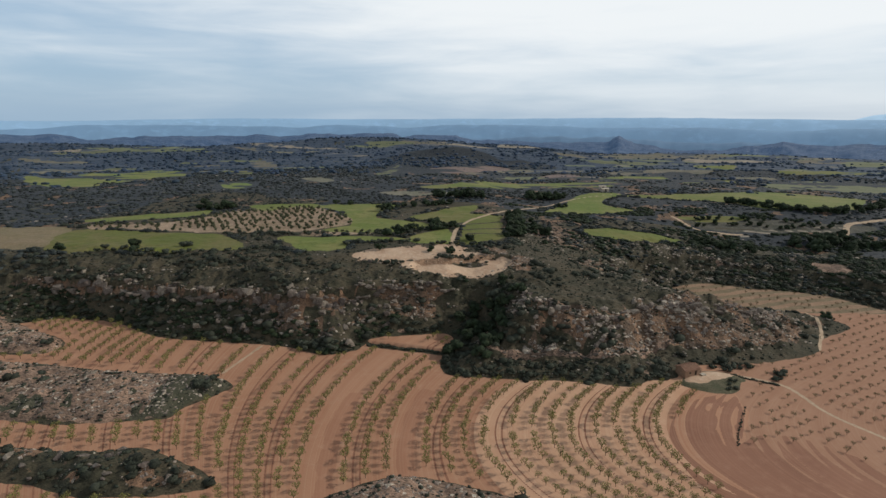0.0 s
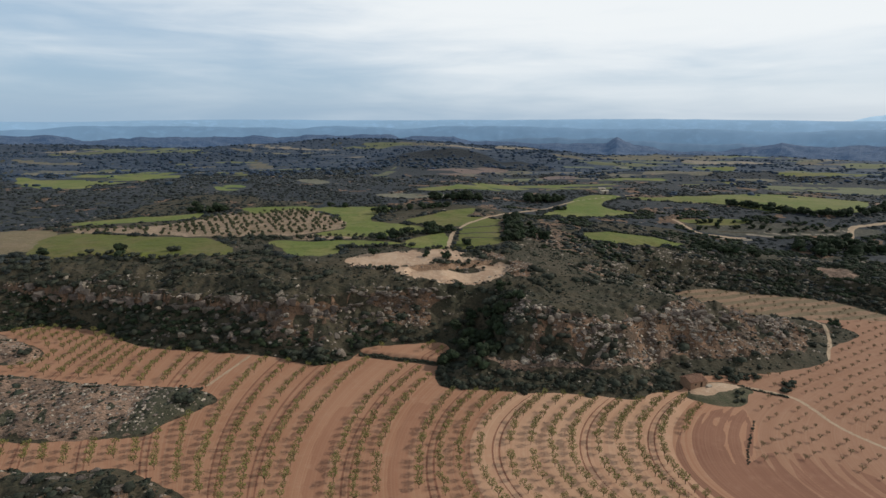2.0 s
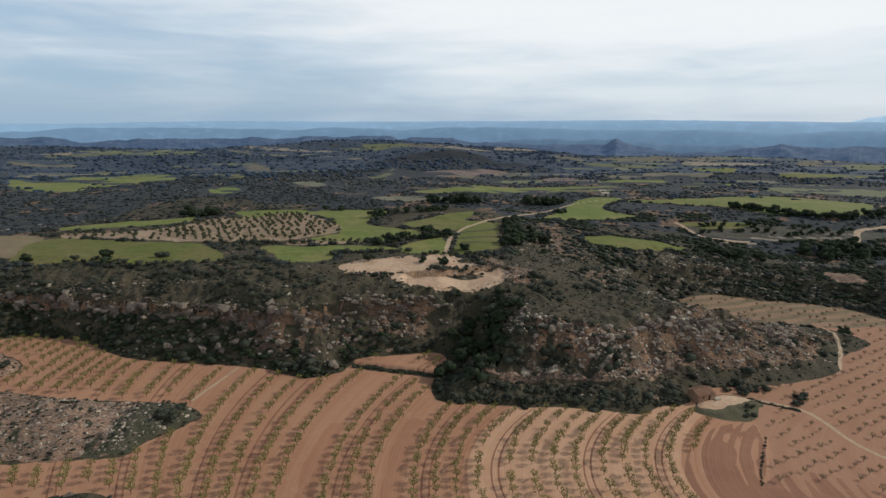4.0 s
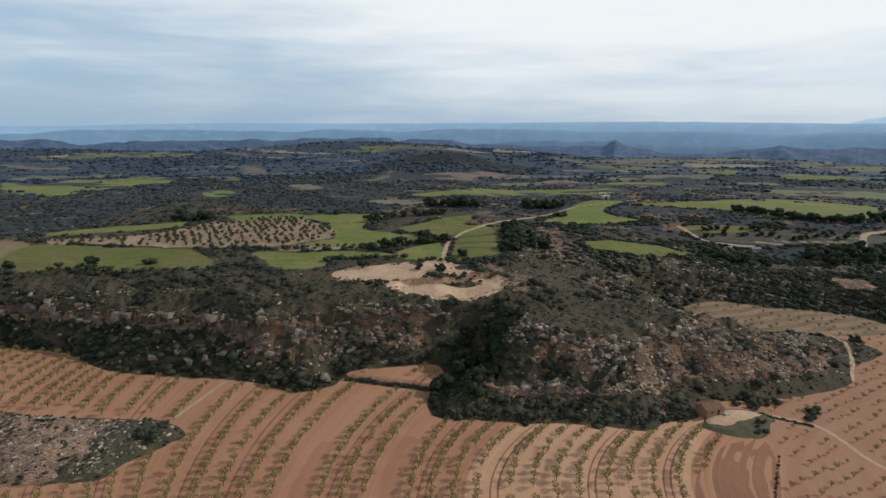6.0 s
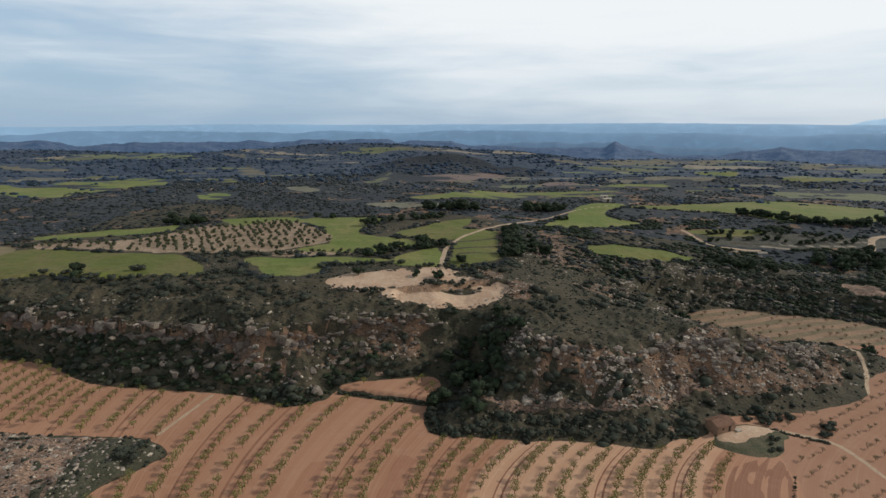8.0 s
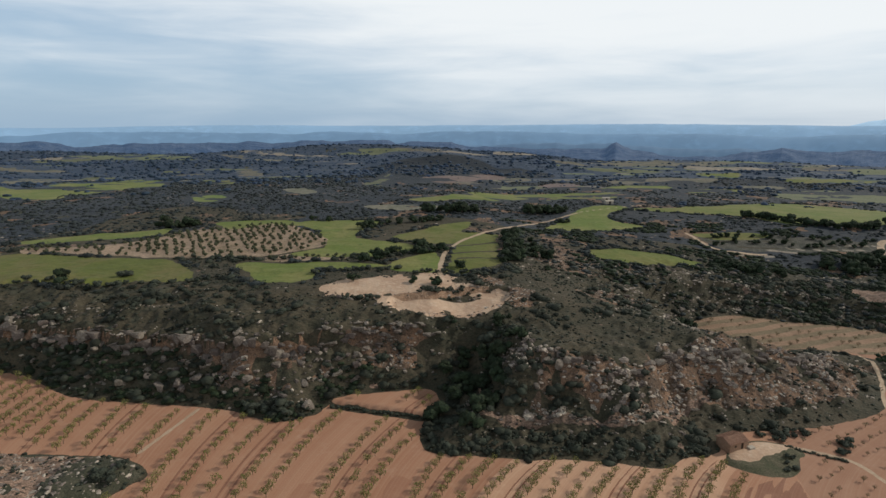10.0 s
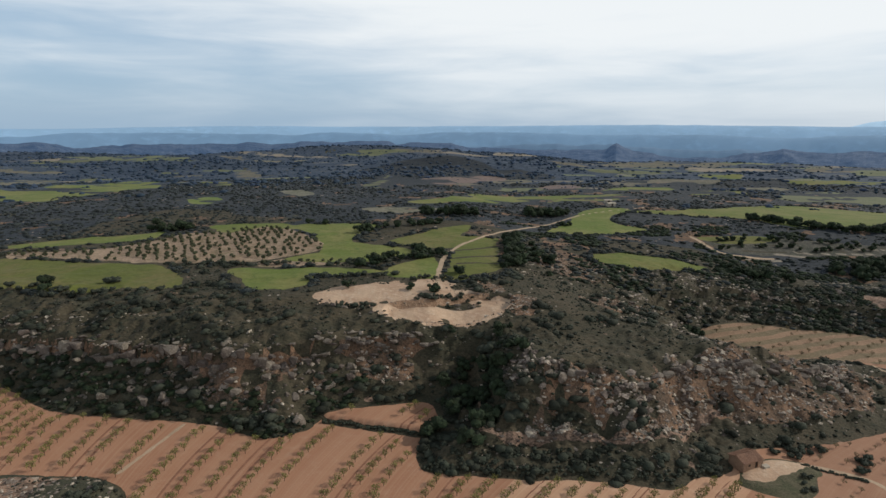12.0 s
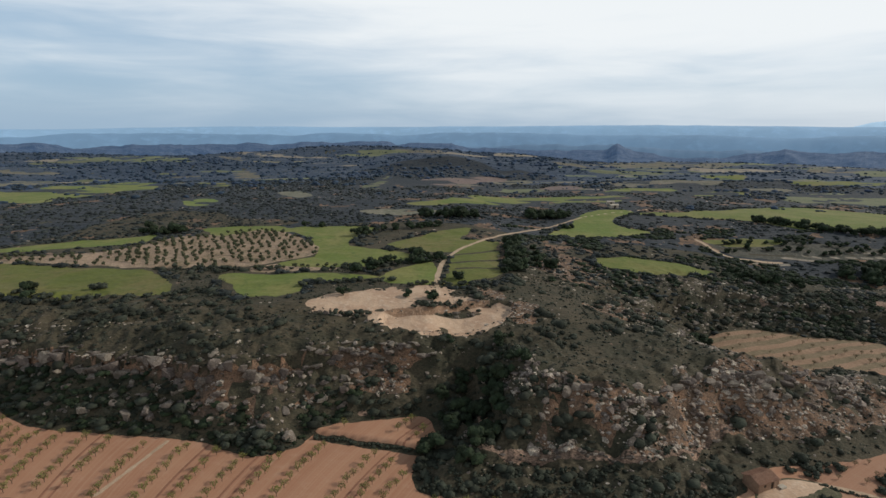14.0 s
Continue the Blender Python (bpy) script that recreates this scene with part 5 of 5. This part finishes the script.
single = np.zeros(len(px), bool)
single[order] = True
single &= near
ALMOND_SHAPES = [almond_shapes(k) for k in range(7)]
ALMONDS = [template("almond_tree", s, ALMOND) for s in ALMOND_SHAPES]
plant(ALMONDS, px[single], py[single], (0.9, 1.25), 7, "young almond tree with thin spring leaf in tilled soil", "tree", "almond trees in rows")
joined_trees("young_almond_plot", ALMOND_SHAPES, BARE_ALMOND, px[east], py[east], (0.5, 0.82), 18, "scattered small almond trees with hardly any leaf", "trees")
joined_trees("almond_rows", ALMOND_SHAPES, ALMOND, px[~single & ~east], py[~single & ~east], (0.85, 1.2), 8, "rows of small almond trees with thin green leaf", "trees")

def along(points, step, spread, seed):
    line = curve(points, False, 8)
    seg = np.hypot(*np.diff(line, axis=0).T)
    at = np.concatenate([[0], np.cumsum(seg)])
    r = np.random.default_rng(seed)
    s = np.arange(0, at[-1], step)
    return np.interp(s, at, line[:, 0]) + r.normal(size=len(s)) * spread, np.interp(s, at, line[:, 1]) + r.normal(size=len(s)) * spread


# olive grove on the plateau
OLIVES = [template("olive_tree", olive_shapes(k), OLIVE) for k in range(6)]
gx, gy = [], []
for i in range(-56, 56):
    for j in range(-34, 34):
        gx.append(-85 + 3.2 * i + 1.3 * j + rng.normal() * 0.4)
        gy.append(228 + 3.7 * j - 0.25 * i + rng.normal() * 0.4)
gx, gy = np.array(gx), np.array(gy)
ok = (depth(gx, gy, OUTLINES["olive_terrace"], 20.0) > 0.3) & (rng.uniform(0, 1, len(gx)) < 0.84)
sx, sy = along([(-51.1, 200.4), (-40.0, 203.1), (-26.7, 203.6)], 2.3, 0.5, 690)
gx, gy = np.concatenate([gx[ok], sx]), np.concatenate([gy[ok], sy])
plant(OLIVES, gx, gy, (0.40, 0.62), 9, "round grey-green olive tree on bare tawny soil", "tree", "olive trees in the grove")


OAKS = [template("evergreen_oak", oak_shapes(k), PINE) for k in range(6)]
LOWS = [template("bush", low_bush_shapes(k), LEAF) for k in range(6)]
WOOD_LINES = [
    ([(30, 243), (28.5, 226), (29, 212), (27, 197)], 2.6, 1.5, (0.5, 1.25)),
    ([(36, 236), (35, 215), (34, 200)], 3.4, 4.0, (0.4, 1.0)),
    ([(120, 256), (140, 259.5), (158, 256), (185, 255.5)], 4.2, 1.0, (0.35, 0.6)),
    ([(122, 264), (140, 268), (160, 264), (190, 259)], 4.0, 1.2, (0.35, 0.65)),
    ([(-3, 295), (10, 296), (21, 298)], 3.0, 1.4, (0.8, 1.3)),
    ([(48, 312), (58, 314), (70, 316)], 3.0, 1.6, (0.9, 1.4)),
    ([(157, 304), (170, 290), (184, 279), (205, 276)], 1.8, 1.0, (0.6, 1.0)),
    ([(205, 276), (222, 283), (240, 296)], 2.4, 1.4, (0.6, 1.0)),
    ([(-29, 250), (-24, 256), (-9.5, 265), (4.6, 271)], 3.0, 1.0, (0.5, 0.85)),
    ([(-20, 196), (-12, 208), (-6, 207), (4, 211)], 2.4, 0.9, (0.5, 0.8)),
    ([(-3, 214), (-1, 216.5)], 2.0, 0.6, (0.8, 1.0)),
    ([(-5, 221), (2, 214)], 2.4, 0.6, (0.4, 0.6)),
    ([(60, 286), (66, 292)], 3.0, 1.0, (0.4, 0.6)),
    ([(5, 118.5 + 12), (8, 140), (10, 150)], 2.6, 1.8, (0.6, 0.95)),
    ([(8, 124), (12, 134), (15, 144), (18, 152)], 2.3, 1.8, (0.5, 0.9)),
    ([(13, 127), (17, 138), (20, 146)], 2.2, 1.8, (0.5, 0.85)),
    ([(3, 144), (10, 150), (20, 154)], 2.4, 2.2, (0.3, 0.55)),
    ([(150, 232), (165, 236), (185, 238)], 3.0, 1.8, (0.8, 1.3)),
    ([(153, 224), (172, 228), (192, 230)], 3.4, 2.0, (0.7, 1.2)),
    ([(104, 226), (112, 222), (122, 216), (129, 222)], 3.2, 1.8, (0.5, 0.9)),
    ([(-112, 258), (-104, 256), (-98, 262)], 3.2, 1.2, (0.8, 1.2)),
]
for k, (points, step, spread, size) in enumerate(WOOD_LINES):
    x, y = along(points, step, spread, 700 + k)
    plant(OAKS, x, y, size, 720 + k, "dark round evergreen oak at the edge of the fields", "tree", "evergreen oaks on the plateau")
LONE = [(-100, 175, 0.9), (-20.5, 175, 0.6), (9.5, 190, 0.7), (-126, 177, 0.7), (-53, 271.5, 0.6), (-46, 271, 0.6), (118, 161, 0.62), (76.5, 184.5, 0.85), (78, 183, 0.6), (166, 300, 0.8), (2, 173, 0.6), (-4, 174, 0.5)]
for k, (x, y, s) in enumerate(LONE):
    plant(OAKS, [x], [y], (s, s * 1.05), 760 + k, "lone dark round evergreen tree", "tree", "lone evergreen trees")
BUSH_LINES = [
    ([(-19.5, 135.1), (-8, 132.7), (4.5, 130)], 1.3, 0.15, (0.35, 0.5)),
    ([(71, 124.6), (75.3, 122.9), (80.4, 120.8)], 0.5, 0.14, (0.2, 0.34)),
    ([(81.8, 123.6), (84, 126.5), (87, 129)], 1.1, 0.6, (0.5, 0.8)),
    ([(65.9, 108.8), (62, 103), (58.4, 97.5), (56.2, 93.1)], 0.55, 0.12, (0.10, 0.19)),
    ([(67, 127.5), (73, 129.5), (79, 130.5)], 1.5, 0.5, (0.5, 0.8)),
    ([(66, 116.4), (69.5, 119.6)], 1.0, 0.5, (0.3, 0.6)),
    
    ([(-53, 107), (-49, 110.5)], 1.1, 0.7, (0.7, 1.0)),
    ([(1.5, 121.5), (10, 120), (28, 119.5), (42, 118), (52, 122.5)], 1.0, 0.7, (0.28, 0.58)),
    ([(4, 124), (14, 123), (30, 122.5), (44, 121.5)], 2.4, 0.9, (0.35, 0.65)),
    ([(-38, 134), (-29, 131), (-24, 134)], 1.5, 0.8, (0.6, 1.0)),
    ([(-112, 174), (-95, 173), (-75, 172.5), (-60, 176)], 2.6, 0.9, (0.6, 1.0)),
    ([(-33.8, 183.5), (-23.6, 186.7), (-10, 187.4)], 2.2, 0.7, (0.6, 1.0)),
    ([(-80, 201), (-60, 200), (-40, 201)], 3.0, 0.8, (0.5, 0.9)),
    ([(-2, 168.5), (5, 170.2), (12, 172)], 0.7, 1.2, (0.4, 0.75)),
    ([(-86.5, 180.6), (-83.5, 180.4)], 1.2, 0.4, (0.9, 1.1)),
    ([(-20, 163.5), (-13, 162.5)], 1.4, 0.7, (0.5, 0.9)),
    ([(-3, 183), (6, 184), (18, 183)], 1.8, 0.7, (0.5, 0.9)),
    ([(-30, 201), (-20, 203)], 2.0, 0.7, (0.6, 0.9)),
]
for k, (points, step, spread, size) in enumerate(BUSH_LINES):
    x, y = along(points, step, spread, 800 + k)
    plant(LOWS, x, y, size, 820 + k, "low dark green bush along a bank", "bush", "bushes along the banks")


# ---------------------------------------------------------------- boulders
BOULDERS = [mesh_from("boulder", *stone_shape(900 + k, 3, 0.25 + 0.07 * (k % 8)), ROCK, False, True) for k in range(10)]


def boulders(seed, n, box, keep, size, group, flat=(0.7, 1.0)):
    r = np.random.default_rng(seed)
    x, y = r.uniform(box[0], box[1], 60 * n), r.uniform(box[2], box[3], 60 * n)
    ok = keep(x, y) & wild(x, y, 1.0) & clear(x, y, 1.0)
    x, y = x[ok][:n], y[ok][:n]
    z = land(x, y)
    for k in range(len(x)):
        s = size[0] + (size[1] - size[0]) * r.uniform() ** 1.8
        ob = new("boulder", BOULDERS[int(r.integers(0, len(BOULDERS)))])
        ob.matrix_basis = Matrix.LocRotScale(spot(x[k], y[k], z[k] + 0.1 * s), Euler(r.uniform(-0.3, 0.3, 3) + np.array([0, 0, r.uniform(0, 6.28)])), (s * r.uniform(0.9, 1.3), s * r.uniform(0.8, 1.1), s * r.uniform(*flat)))
        tagged(ob, "weathered pale limestone boulder on a scrubby slope", "boulder", group)


cliff = lambda a, b: lambda x, y: (depth(x, y, PLATEAU, 40.0) > a) & (depth(x, y, PLATEAU, 40.0) < b) & ((x < 2) | (x > 18))
boulders(11, 40, (-115, 2, 128, 165), cliff(8, 13), (0.5, 1.3), "boulders of the cliff edge")
boulders(12, 55, (-100, 2, 128, 160), cliff(2.5, 8), (0.4, 1.35), "boulders below the cliff")
boulders(13, 60, (18, 100, 118, 160), cliff(9, 20), (0.3, 0.95), "boulders on the mound")
boulders(14, 75, (50, 178, 165, 236), cliff(2, 40), (0.5, 1.5), "boulders of the eastern slope")
boulders(17, 16, (-80, -38, 75, 87), lambda x, y: depth(x, y, OUTCROPS[1], 8.0) > 0.5, (0.4, 1.0), "boulders of the outcrops")
boulders(15, 24, (-110, 15, 62, 150), lambda x, y: depth(x, y, PLATEAU, 40.0) < -3, (0.3, 0.8), "boulders of the outcrops")
boulders(16, 20, (-9, 24, 157, 176), lambda x, y: np.abs(depth(x, y, DIG, 8.0)) < 1.6, (0.3, 0.8), "boulders of the quarry edge")

r = np.random.default_rng(19)
for k in range(46):
    # rubble on the island and along the front edge of the quarry
    if k < 22:
        w = r.uniform(0, 2 * math.pi)
        x, y = 6 + 7.6 * math.cos(w) * r.uniform(0.3, 1), 169.2 + 1.9 * math.sin(w) * r.uniform(0.3, 1)
    else:
        q = r.uniform(0, 1)
        x, y = -25 + 44 * q + r.normal() * 0.8, 163.4 - 11 * math.sin(q * 2.6) * 0.55 + r.normal() * 0.7
    s = r.uniform(0.25, 0.8)
    ob = new("boulder", BOULDERS[int(r.integers(0, len(BOULDERS)))])
    ob.matrix_basis = Matrix.LocRotScale(spot(x, y, float(land(np.array([x]), np.array([y]))[0]) + 0.1 * s), Euler((0.2, r.uniform(-0.3, 0.3), r.uniform(0, 6.28))), (s * 1.2, s, s * 0.8))
    tagged(ob, "broken limestone block at the edge of pale sand", "boulder", "boulders of the quarry edge")
for x, y, s in ((-65.6, 138.6, 1.15), (-59.6, 139.2, 1.2), (-56.9, 137.6, 1.3), (-53.2, 138.3, 1.35), (-52, 137.2, 1.0), (-15.3, 143.7, 1.2), (-15.5, 146.6, 1.1), (-24, 133.2, 1.3), (-40, 136.2, 0.8)):
    ob = new("boulder", BOULDERS[int(abs(x)) % len(BOULDERS)])
    ob.matrix_basis = Matrix.LocRotScale(spot(x, y, float(land(np.array([x]), np.array([y]))[0]) + 0.45 * s), Euler((0.2, -0.1, x)), (s, s * 0.9, s * 1.15))
    tagged(ob, "large pale upright limestone boulder among dark shrubs", "boulder", "boulders below the cliff")
BLOCKS = [mesh_from("ledge_block", *stone_shape(950 + k, 3, 0.75), ROCK, False, True) for k in range(7)]


def ledge(seed, x0, x1, inner, size, skip, group, gap=(1.3, 2.2), tall=1.0, rim=False, wide=1.0):
    """Blocks of a broken rock ledge that runs along the slope."""
    r = np.random.default_rng(seed)
    x = x0
    while x < x1:
        s = r.uniform(*size)
        if r.uniform() > skip:
            y = np.linspace(112, 175, 500)
            d = rim_gap(np.full(500, x), y) if rim else depth(np.full(500, x), y, PLATEAU, 60.0)
            k = int(np.argmax(d > inner + r.normal() * 0.5))
            if k == 0:
                x += s
                continue
            z = float(land(np.array([x]), np.array([y[k] + 0.6]))[0])
            ob = new("ledge_block", BLOCKS[int(r.integers(0, len(BLOCKS)))])
            ob.matrix_basis = Matrix.LocRotScale(spot(x, y[k], z - 0.25 * s), Euler((r.uniform(-0.1, 0.1), r.uniform(-0.1, 0.1), r.uniform(-0.5, 0.5) / wide)), (s * wide * r.uniform(0.8, 1.4), s * 0.9, s * tall * r.uniform(0.8, 1.2)))
            tagged(ob, "squared weathered block of a limestone ledge", "rock ledge", group)
        x += s * r.uniform(*gap)


ledge(31, -118, -46, -0.6, (0.8, 1.7), 0.15, "blocks of the western ledge", (1.0, 1.9), 1.3, True)
ledge(32, -46, -26, -0.4, (0.8, 1.6), 0.08, "blocks of the western ledge", (0.9, 1.5), 1.25, True)
ledge(39, -26, 3, -0.3, (0.5, 0.85), 0.04, "blocks of the western ledge", (1.2, 1.9), 1.0, True, 1.4)
ledge(37, -90, 0, 0.9, (0.5, 0.9), 0.3, "blocks of the western ledge", (1.2, 2.2), 0.6, True)
ledge(38, -60, -2, -3.2, (0.5, 1.1), 0.4, "blocks of the western ledge", (1.3, 2.6), 0.9, True)
ledge(33, 20, 58, 16.5, (0.6, 1.35), 0.06, "blocks of the mound's rim", (1.1, 1.8))
ledge(36, 60, 96, 12.0, (0.4, 0.9), 0.3, "blocks of the mound's rim")
ledge(34, 58, 98, 15.5, (0.7, 1.5), 0.05, "blocks of the mound's rim", (1.0, 1.7))
ledge(35, 12, 60, 9.0, (0.25, 0.5), 0.35, "stones of the terrace wall")


# ---------------------------------------------------------------- hut
def part(name, bm, material, parent, label=""):
    bmesh.ops.scale(bm, vec=(UNIT, UNIT, UNIT), verts=bm.verts)
    me = bpy.data.meshes.new(name)
    bm.to_mesh(me)
    bm.free()
    me.materials.append(material)
    ob = new(name, me)
    ob.parent = parent
    return tagged(ob, label)


def box(bm, a, b):
    m = Matrix.LocRotScale(((a[0] + b[0]) / 2, (a[1] + b[1]) / 2, (a[2] + b[2]) / 2), None, (b[0] - a[0], b[1] - a[1], b[2] - a[2]))
    return bmesh.ops.create_cube(bm, size=1.0, matrix=m)["verts"]


def boxes(*pairs):
    bm = bmesh.new()
    for a, b in pairs:
        box(bm, a, b)
    return bm


def prism(outline, along_x, axis_len):
    """A slab from a y-z outline, drawn out along x."""
    bm = bmesh.new()
    a = [bm.verts.new((along_x, q[0], q[1])) for q in outline]
    b = [bm.verts.new((along_x + axis_len, q[0], q[1])) for q in outline]
    bm.faces.new(a[::-1])
    bm.faces.new(b)
    for k in range(len(a)):
        m = (k + 1) % len(a)
        bm.faces.new((a[k], a[m], b[m], b[k]))
    bmesh.ops.recalc_face_normals(bm, faces=bm.faces)
    return bm


def hut(x, y, turn):
    """A small stone hut with a low tiled roof, its length along its own x, in plan strides."""
    root = tagged(new("stone_hut"), "small reddish stone field hut with a low tiled roof", "hut")
    L, W, H1, H2, T = 4.4, 3.2, 1.75, 2.35, 0.35
    # south long wall with a doorway and a small window opening
    part("wall", boxes(((0, 0, -1.2), (2.9, T, H1)), ((3.55, 0, -1.2), (L, T, H1)), ((2.9, 0, 1.34), (3.55, T, H1)), ((2.9, 0, -1.2), (3.55, T, 0.0))), WALL, root)
    part("wall", boxes(((0, W - T, -1.2), (L, W, H1))), WALL, root)
    gable = [(T + 0.003, -1.2), (W - T - 0.003, -1.2), (W - T - 0.003, H1), (W / 2, H2), (T + 0.003, H1)]
    part("gable_wall", prism(gable, 0, T), WALL, root)
    part("gable_wall", prism(gable, L - T, T), WALL, root)
    part("door", boxes(((2.91, 0.12, 0.0), (3.54, 0.18, 1.335))), DOOR, root, "weathered dark wooden door")
    part("window", boxes(((1.2, -0.01, 0.8), (1.7, 0.004, 1.25))), DOOR, root, "small dark shutter")
    part("floor_slab", boxes(((T, T, -1.2), (L - T, W - T, 0.0))), WALL, root)
    for sign in (-1, 1):
        roof = part("roof", prism([(W / 2, H2 + 0.02), (W / 2 + sign * (W / 2 + 0.25), H1 - 0.12), (W / 2 + sign * (W / 2 + 0.25), H1 + 0.0), (W / 2, H2 + 0.14)], -0.25, L + 0.5), ROOF, root, "low slope of faded clay tiles")
        for k in range(16):
            bm = bmesh.new()
            x0 = -0.22 + k * 0.3
            ends = [Vector((x0 + 0.12, W / 2, H2 + 0.13)), Vector((x0 + 0.12, W / 2 + sign * (W / 2 + 0.27), H1 - 0.005))]
            v, f = cone(ends[0], ends[1], 0.085, 0.085, 6)
            vs = [bm.verts.new(q) for q in v]
            for q in f:
                bm.faces.new([vs[i] for i in q])
            part("tile_row", bm, ROOF, roof)
    part("lean_to", boxes(((L + 0.003, 0.5, -1.0), (L + 1.1, 2.2, 0.9)), ((L + 0.003, 0.35, 0.904), (L + 1.25, 2.35, 1.0))), WALL, root, "low stone lean-to with a slab top")
    part("step", boxes(((L + 0.2, -0.7, -1.0), (L + 1.5, 0.2, 0.3))), PALE, root, "pale stone trough by the wall")
    root.matrix_basis = pose(*spot(x, y, float(land(np.array([x + 2.0]), np.array([y + 1.5]))[0]) + 0.1), 0, 0, turn)
    return root


WALL = surface("red_stone_wall", ((0.30, 0.19, 0.125), (0.24, 0.145, 0.095), (0.38, 0.26, 0.18)), 1.2, 0.18, bump=0.8)
ROOF = surface("clay_tiles", ((0.33, 0.185, 0.12), (0.25, 0.14, 0.095), (0.40, 0.26, 0.18)), 1.0, 0.2, bump=0.5)
DOOR = surface("dark_wood", ((0.05, 0.035, 0.025), (0.035, 0.025, 0.018), (0.07, 0.05, 0.035)), 0.5, 0.08, bump=0.4)
PALE = surface("pale_stone", ((0.46, 0.40, 0.32), (0.38, 0.32, 0.25), (0.55, 0.49, 0.40)), 0.8, 0.15, bump=0.5)
hut(57.9, 121.2, 21)


def shed(x, y, turn, size, label):
    """A far farm shed: body, roof of two slopes, a dark door."""
    root = tagged(new("farm_shed"), label, "shed", "far farm sheds")
    L, W, H = size
    part("body", boxes(((0, 0, -1.0), (L, W, H))), PALE, root)
    part("roof", prism([(-0.3, H + 0.004), (W + 0.3, H + 0.004), (W / 2, H + 0.6)], -0.3, L + 0.6), PALE, root)
    part("door", boxes(((L * 0.4, -0.05, 0.0), (L * 0.4 + 1.2, -0.003, 1.5))), DOOR, root)
    root.matrix_basis = pose(*spot(x, y, float(land(np.array([x]), np.array([y]))[0])), 0, 0, turn)


shed(99, 343, 8, (4.5, 3, 1.6), "low pale farm shed beside a green field")
shed(101, 356, -5, (4, 3, 1.6), "small pale farm shed beyond the track")
